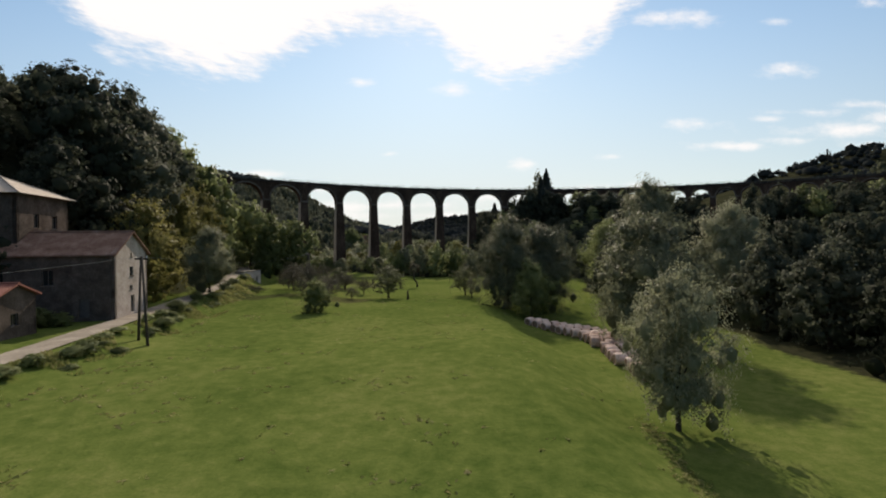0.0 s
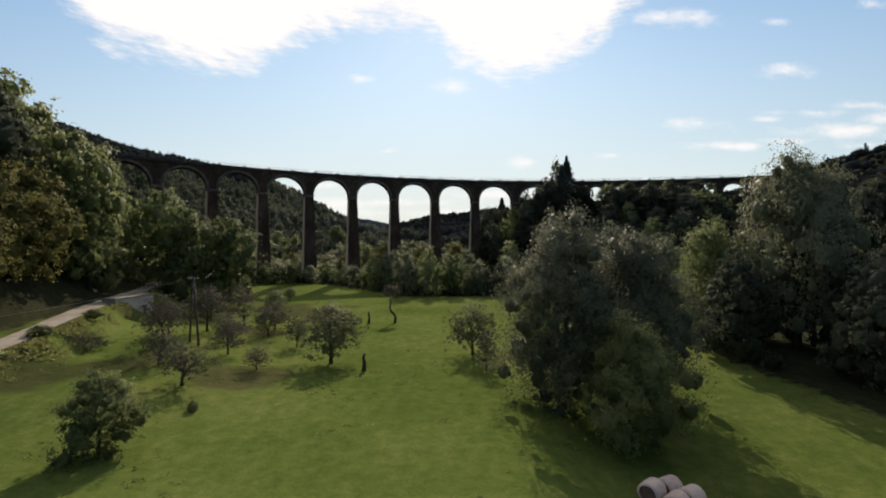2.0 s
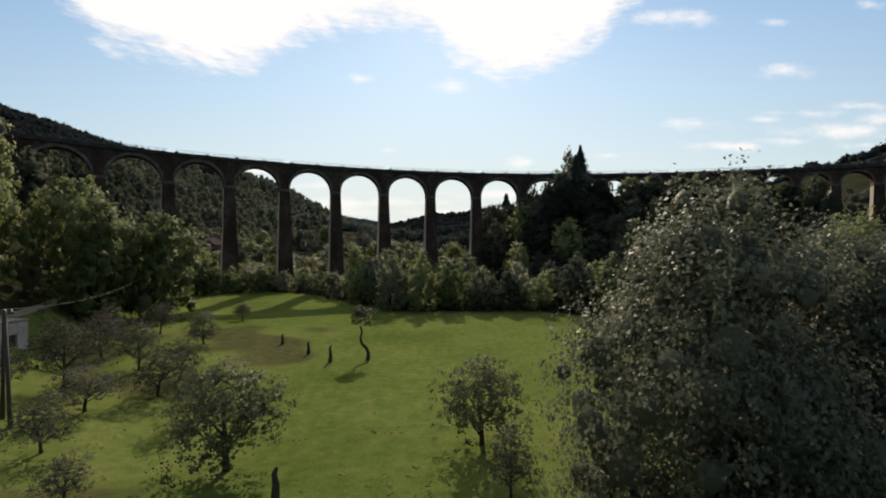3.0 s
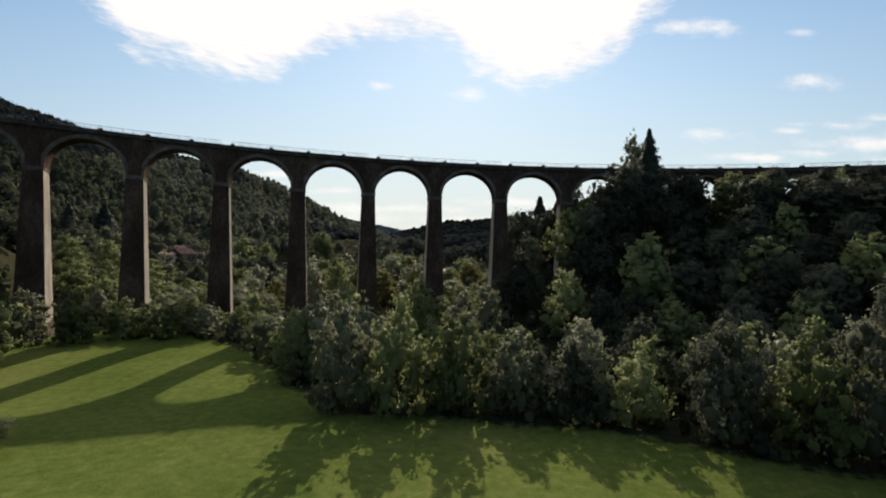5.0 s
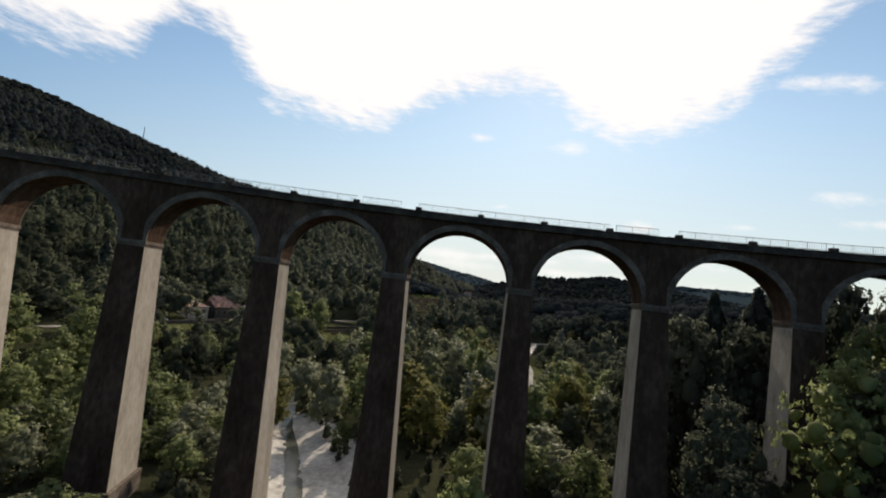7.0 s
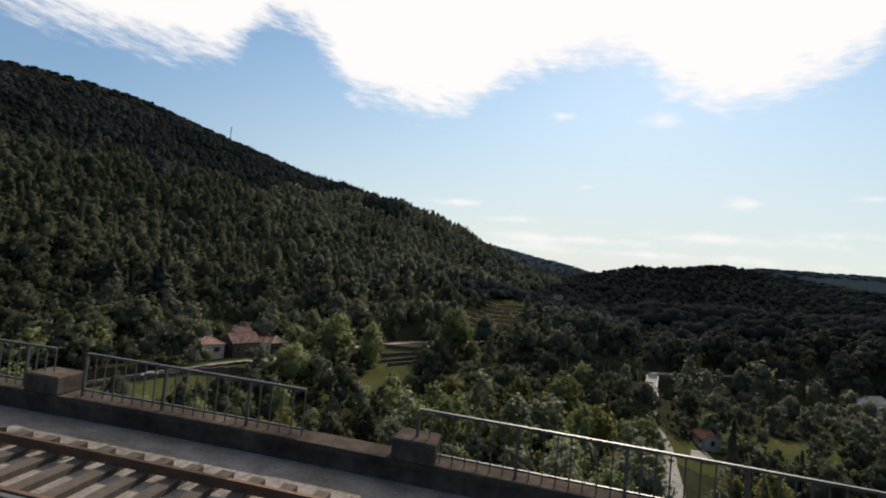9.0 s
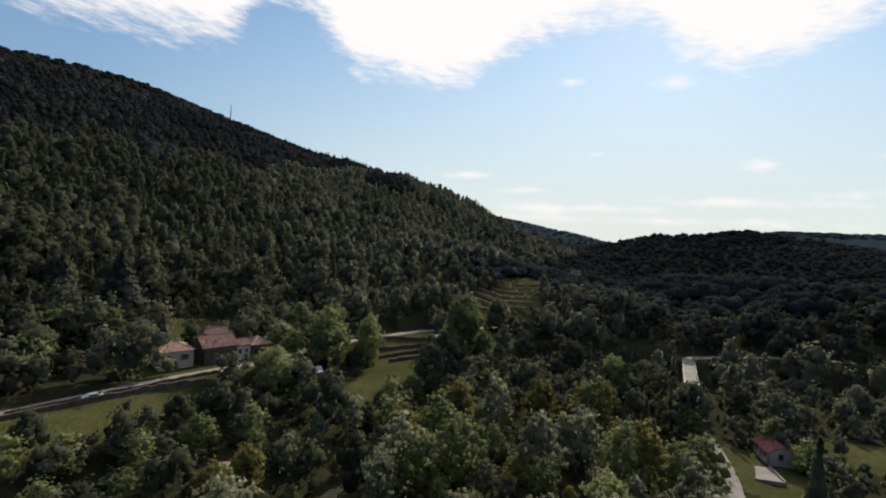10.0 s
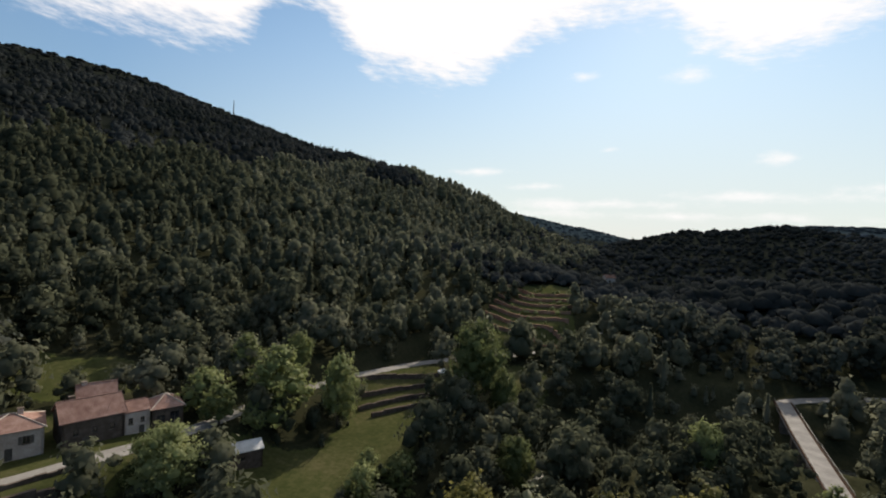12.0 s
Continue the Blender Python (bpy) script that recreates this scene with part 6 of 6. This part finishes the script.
part("deck", along_bridge(-2.3, 2.3, -0.9, 0.0).mesh("deck", ROAD), bridge)
for a, b in ((-2.4, -2.05), (2.05, 2.4)):
    part("kerb", along_bridge(a, b, 0.004, 0.28).mesh("kerb", STONE), bridge, "weathered concrete kerb")
for off in (-2.2, 2.2):
    rl_ = part("guard_rail", along_bridge(off - 0.04, off + 0.04, 0.92, 1.0).mesh("guard_rail", STEEL), bridge, "thin steel guard rail")
    for i in range(26):
        u = i / 25 * 2
        a, b = BP[min(int(u), 1)], BP[min(int(u), 1) + 1]
        p = a.lerp(b, u - min(int(u), 1))
        part("post", Solid().box(p.x + off - 0.035, p.y - 0.035, p.z + 0.2, p.x + off + 0.035, p.y + 0.035, p.z + 0.93).mesh("post", STEEL), rl_)
for y in (434, 452, 468):
    x = -5.6 + (y - 418) / 63 * 2.4
    part("bridge_pier", Solid().box(x - 2.4, y - 0.7, -19, x + 2.4, y + 0.7, -9.0).mesh("bridge_pier", STONE_PALE, bevel=0.08), bridge)

# ---- poles and wires ----


def a_pole(x, y, h):
    e = thing("utility_pole", "dark wooden twin-leg utility pole in the grass", "utility pole", pose(x, y, ground(x, y)), "utility poles")
    for sg in (-1, 1):
        s = Solid()
        s.tube([(sg * 0.95, sg * -0.7, -0.3), (sg * 0.1, sg * -0.08, h)], [0.15, 0.10], 8)
        part("leg", s.mesh("leg", POLE, True), e)
    a = part("cross_arm", Solid().box(-0.7, -0.06, h - 0.35, 0.7, 0.06, h - 0.2).mesh("cross_arm", POLE, bevel=0.015), e)
    for o in (-0.55, 0.0, 0.55):
        s = Solid()
        s.tube([(o, 0, h - 0.2), (o, 0, h - 0.08), (o, 0, h + 0.02)], [0.04, 0.06, 0.03], 8)
        part("insulator", s.mesh("insulator", WHITE, True), a)
    return Vector((x, y, ground(x, y) + h))


tops = [a_pole(-30.7, 49.8, 9.2), a_pole(-29.8, 106.0, 8.4), a_pole(-52, 158, 9.0)]
tops = [Vector((-24, -30, -1.5))] + tops
for a, b in zip(tops[:-1], tops[1:]):
    s = Solid()
    pts = [a.lerp(b, i / 14) + Vector((0, 0, -1.3 * (1 - (2 * i / 14 - 1) ** 2))) for i in range(15)]
    s.tube(pts, [0.014] * 15, 4)
    tagged(new("wire", s.mesh("wire", WIRE)), "thin pale overhead wire sagging between poles", "wire")
for x, y in ((-116, 331), (-118.5, 322), (-110, 352), (-112.5, 346)):
    e = thing("fence_post", "thin pale fence post in the field", "post", pose(x, y, ground(x, y)), "fence posts in the field")
    s = Solid()
    s.tube([(0, 0, -0.2), (0.02, 0, 1.5)], [0.07, 0.06], 7)
    part("post", s.mesh("post", POLE, True), e)

# ---- wrapped hay bales in three rows ----


def bale_mesh():
    s = Solid()
    n, prof = 20, [(-0.60, 0.0), (-0.60, 0.50), (-0.585, 0.60), (-0.53, 0.655), (-0.2, 0.675), (0.2, 0.672), (0.53, 0.655), (0.585, 0.60), (0.60, 0.50), (0.60, 0.0)]
    v, f = [], []
    for x, q in prof[1:-1]:
        for i in range(n):
            w = 2 * math.pi * i / n
            sag = 0.94 if math.sin(w) < -0.8 else 1.0
            v.append((x, q * math.cos(w) * (1 + 0.012 * math.sin(3 * w + x * 5)), q * math.sin(w) * sag))
    for j in range(len(prof) - 3):
        for i in range(n):
            k = (i + 1) % n
            f.append((j * n + i, (j + 1) * n + i, (j + 1) * n + k, j * n + k))
    s.add(v, f)
    return s.mesh("bale_roll", HAY, True)


def bale_end(sg):
    s = Solid()
    n, v, f = 20, [(sg * 0.575, 0, 0)], []
    for q, x in ((0.2, 0.585), (0.36, 0.575), (0.50, 0.602)):
        for i in range(n):
            w = 2 * math.pi * i / n
            v.append((sg * x, q * math.cos(w), q * math.sin(w)))
    for i in range(n):
        k = (i + 1) % n
        f.append((0, 1 + i, 1 + k))
        for j in range(2):
            f.append((1 + j * n + i, 1 + (j + 1) * n + i, 1 + (j + 1) * n + k, 1 + j * n + k))
    return s.add(v, f).mesh("straw_end", HAYEND)


roll, end_a, end_b = bale_mesh(), bale_end(-1), bale_end(1)
first = thing("hay_bale", "pale net-wrapped round hay bale lying on the grass", "hay bale", None, "rows of hay bales")
part("bale_roll", roll, first)
part("straw_end", end_a, first, "darker straw end")
part("straw_end", end_b, first, "darker straw end")
bl = smooth_line([(14.8, 75.5), (17.7, 71.5), (19.6, 68.5), (20.7, 64.5), (20.9, 60.5), (20.2, 56.4), (19.6, 52.0), (19.1, 48.4), (18.6, 45.0), (18.2, 41.5)], 1.40)
r = np.random.default_rng(31)
placed = 0
for i in range(len(bl) - 1):
    dx, dy = bl[i + 1] - bl[i]
    q = math.degrees(math.atan2(dy, dx)) + 90
    for k in (-0.62, 0.62) if bl[i][1] > 70 or 48 < bl[i][1] < 56 else ((-1.05, 0, 1.05) if bl[i][1] > 55 else (0.0,)):
        if r.uniform() < 0.03:
            continue
        x, y = bl[i][0] + k * 1.38 * math.cos(radians(q)) + r.uniform(-0.1, 0.1), bl[i][1] + k * 1.38 * math.sin(radians(q)) + r.uniform(-0.25, 0.25)
        m = pose(x, y, ground(x, y) + 0.60, float(r.uniform(0, 360)), 0, q + float(r.normal(0, 7)))
        if placed == 0:
            first.matrix_basis = m
        else:
            copy_thing(first, m)
        placed += 1

# ---- cars, mast, small things ----


def car(x, y, z, rot, mat_, label):
    e = thing("car", label, "car", pose(x, y, z, 0, 0, rot))
    s = Solid()
    prof = [(-2.0, 0.35), (-2.05, 0.8), (-1.9, 0.95), (-1.45, 1.0), (-0.75, 1.45), (0.75, 1.48), (1.35, 1.0), (1.95, 0.92), (2.05, 0.6), (2.0, 0.35)]
    n = len(prof)
    for yy, tuck in ((-0.84, 0.0), (0.84, 0.0)):
        for px_, pz in prof:
            s.v.append((px_, yy * (0.82 if pz > 1.2 else 1.0), pz))
    for i in range(n):
        k = (i + 1) % n
        s.f.append((i, k, n + k, n + i))
    s.f += [tuple(range(n))[::-1], tuple(range(n, 2 * n))]
    part("body", s.mesh("body", mat_, bevel=0.05), e)
    part("windscreen", Solid().box(0.80, -0.62, 1.05, 1.16, 0.62, 1.36).mesh("windscreen", GLASS, bevel=0.03), e)
    for yy in (-0.80, 0.80):
        part("side_window", Solid().box(-0.95, yy - 0.02, 1.04, 0.7, yy + 0.02, 1.36).mesh("side_window", GLASS), e)
    for wx_ in (-1.25, 1.25):
        for yy in (-0.8, 0.8):
            s = Solid()
            s.tube([(wx_, yy - 0.1, 0.31), (wx_, yy + 0.1, 0.31)], [0.31, 0.31], 14)
            w = part("wheel", s.mesh("wheel", RUBBER), e)
            s = Solid()
            s.tube([(wx_, yy - 0.11, 0.31), (wx_, yy + 0.11, 0.31)], [0.18, 0.18], 12)
            part("rim", s.mesh("rim", STEEL), w)
    return e


car(-101.5, 441, ground(-101.5, 441), 52, WHITE, "small white car parked below the road")
car(-128.0, 318.5, ground(-128.0, 318.5), 70, WHITE, "small white car parked on the field edge")
mast = thing("radio_mast", "thin lattice radio mast on the ridge", "mast", pose(-985, 1090, ground(-985, 1090) + 4))
for a, b in ((-1, -1), (1, -1), (0, 1.1)):
    s = Solid()
    s.tube([(a * 0.9, b * 0.9, -1), (a * 0.35, b * 0.35, 38)], [0.42, 0.32], 5)
    part("leg", s.mesh("leg", STEEL), mast)
for i in range(9):
    z, q = 3 + 4 * i, 0.9 - 0.058 * i
    s = Solid()
    s.tube([(-q, -q, z), (q, -q, z + 2), (0, 1.1 * q, z + 3), (-q, -q, z + 4)], [0.2] * 4, 4)
    part("brace", s.mesh("brace", STEEL), mast)
terrace = thing("terrace_slab", "pale concrete yard with low kerbs beside the road", "terrace", pose(4.6, 378.0, ground(4.6, 378.0), 0, 0, 12))
part("slab", Solid().box(-3.0, -3.6, -1.0, 3.0, 3.6, 0.22).mesh("slab", ROAD, bevel=0.03), terrace)
part("low_wall", Solid().box(2.8, -3.6, -1.0, 3.05, 3.6, 0.65).mesh("low_wall", STONE_SIDE, bevel=0.02), terrace)
part("low_wall", Solid().box(-3.0, -3.85, -1.0, 2.8, -3.6, 0.5).mesh("low_wall", STONE_SIDE, bevel=0.02), terrace)


def mound(x, y, rx, ry, h, n, label):
    """A heap of cut brush."""
    rr = np.random.default_rng(int(abs(x * 10)))
    s = Solid()
    for i in range(n):
        w, q = rr.uniform(0, 6.28), math.sqrt(rr.uniform())
        a = Vector((rx * q * math.cos(w), ry * q * math.sin(w), h * (1 - q * q) * rr.uniform(0.2, 1)))
        d = Vector((rr.normal(), rr.normal(), rr.normal() * 0.3)) * 0.6
        s.tube([a - d, a + d], [0.035, 0.012], 4, False)
    ob = new("brush_heap", s.mesh("brush_heap", TWIG))
    ob.matrix_basis = pose(x, y, ground(x, y))
    return tagged(ob, label, "brush heap")


mound(-41.0, 101.8, 3.0, 2.0, 1.5, 260, "grey heap of cut brush beside the lane")
for i, (x, y, h, w) in enumerate([(-33.5, 58, 1.4, 3.0), (-36.5, 66, 1.6, 3.2), (-31, 41, 1.0, 2.4), (-30.2, 34, 0.9, 2.2), (-29.5, 27, 0.9, 2.4), (-39.5, 77, 1.5, 2.6), (-47.5, 52.6, 2.6, 3.8), (-44.8, 53.4, 2.4, 3.4), (-50.5, 52.5, 2.4, 3.4), (-42.6, 54.0, 1.8, 2.8), (-45.8, 51.0, 1.6, 2.6), (-44, 100, 1.4, 3), (-47, 112, 1.4, 3), (-35, 62, 1.0, 2.2), (-29.8, 45, 0.8, 1.8), (-32.6, 54, 0.9, 2.0), (-41.5, 91, 1.3, 2.6)]):
    plant("bush", x, y, h, w, "low leafy shrub beside the lane", "shrub", "shrub", group="shrubs along the lane")

for i in range(34):
    y = 8 + 84 * (i + float(r.uniform())) / 34
    x = float(np.interp(y, ROAD_LINES["lane"][0][:, 1], ROAD_LINES["lane"][0][:, 0])) + 2.6 + 3.2 * float(r.uniform()) ** 1.5
    plant("shrub", x, y, float(r.uniform(0.5, 1.2)), float(r.uniform(1.2, 2.8)), "low tangle of brambles beside the lane", "shrub", "shrub", group="shrubs along the lane")
for i in range(46):
    x, y = -104 + 34 * float(r.uniform()), 482 + 72 * float(r.uniform())
    plant("shrub", x, y, float(r.uniform(1.0, 3.0)), float(r.uniform(1.6, 3.6)), "round bush on the overgrown terraces", "bush", "bush", group="bushes on the terraces")

# ---- rough grass and weeds along the lane and the meadow's edges ----
r = np.random.default_rng(41)
n = 16000
lane_ln = ROAD_LINES["lane"][0]
pick = r.integers(0, len(lane_ln), n)
tx = lane_ln[pick, 0] + r.uniform(1.6, 6.5, n) + r.normal(0, 0.5, n)
ty = lane_ln[pick, 1] + r.uniform(-2, 2, n)
m = 1200
ey = r.uniform(6, 34, m)
ex = np.interp(ey, [6, 16, 25, 34], [10.2, 11.2, 12.6, 14.2]) + r.normal(0, 0.45, m)
tx, ty = np.concatenate([tx, ex]), np.concatenate([ty, ey])
far_n = 9000
fx, fy = -30 + 46 * r.uniform(0, 1, far_n) ** 1.4, r.uniform(4, 118, far_n)
tx, ty = np.concatenate([tx, fx]), np.concatenate([ty, fy])
patch = ripple(tx, ty, 2.6) + 0.7 * ripple(tx + 9, ty, 1.1) + r.normal(0, 0.35, n + m + far_n)
patch[n + m:] -= 0.6
ok = (patch > 0.25) & (off_roads(tx, ty) > 0.3) & (ty < 150)
tx, ty = tx[ok], ty[ok]
tz, k = height(tx, ty), len(tx)
lane_edge = np.interp(ty, lane_ln[:, 1], lane_ln[:, 0]) + 7.0
c = np.repeat(np.stack([tx, ty, tz], 1), 5, 0) + r.normal(0, 0.15, (5 * k, 3)) * np.array([1, 1, 0])
hgt = np.repeat(r.uniform(0.06, 0.20, k) * np.where(tx > lane_edge, 0.55, 1.9), 5)[:, None]
lean = r.normal(0, 0.12, (5 * k, 3)) * np.array([1, 1, 0])
wid = r.normal(0, 0.07, (5 * k, 3)) * np.array([1, 1, 0])
v = np.stack([c - wid, c + wid, c + lean + hgt * np.array([0, 0, 1.0])], 1).reshape(-1, 3)
TUFT = material("rough_grass", [(0.11, 0.13, 0.040), (0.17, 0.18, 0.065), (0.25, 0.235, 0.11)], 0.12, 1.0, 0.8, 0.0, island=0.3, spec=0.05, translucent=0.5)
tagged(new("rough_grass", to_mesh("rough_grass", v, np.arange(len(v)).reshape(-1, 3), TUFT)), "tufts of taller grass and weeds along the lane", "grass", kind="stuff")
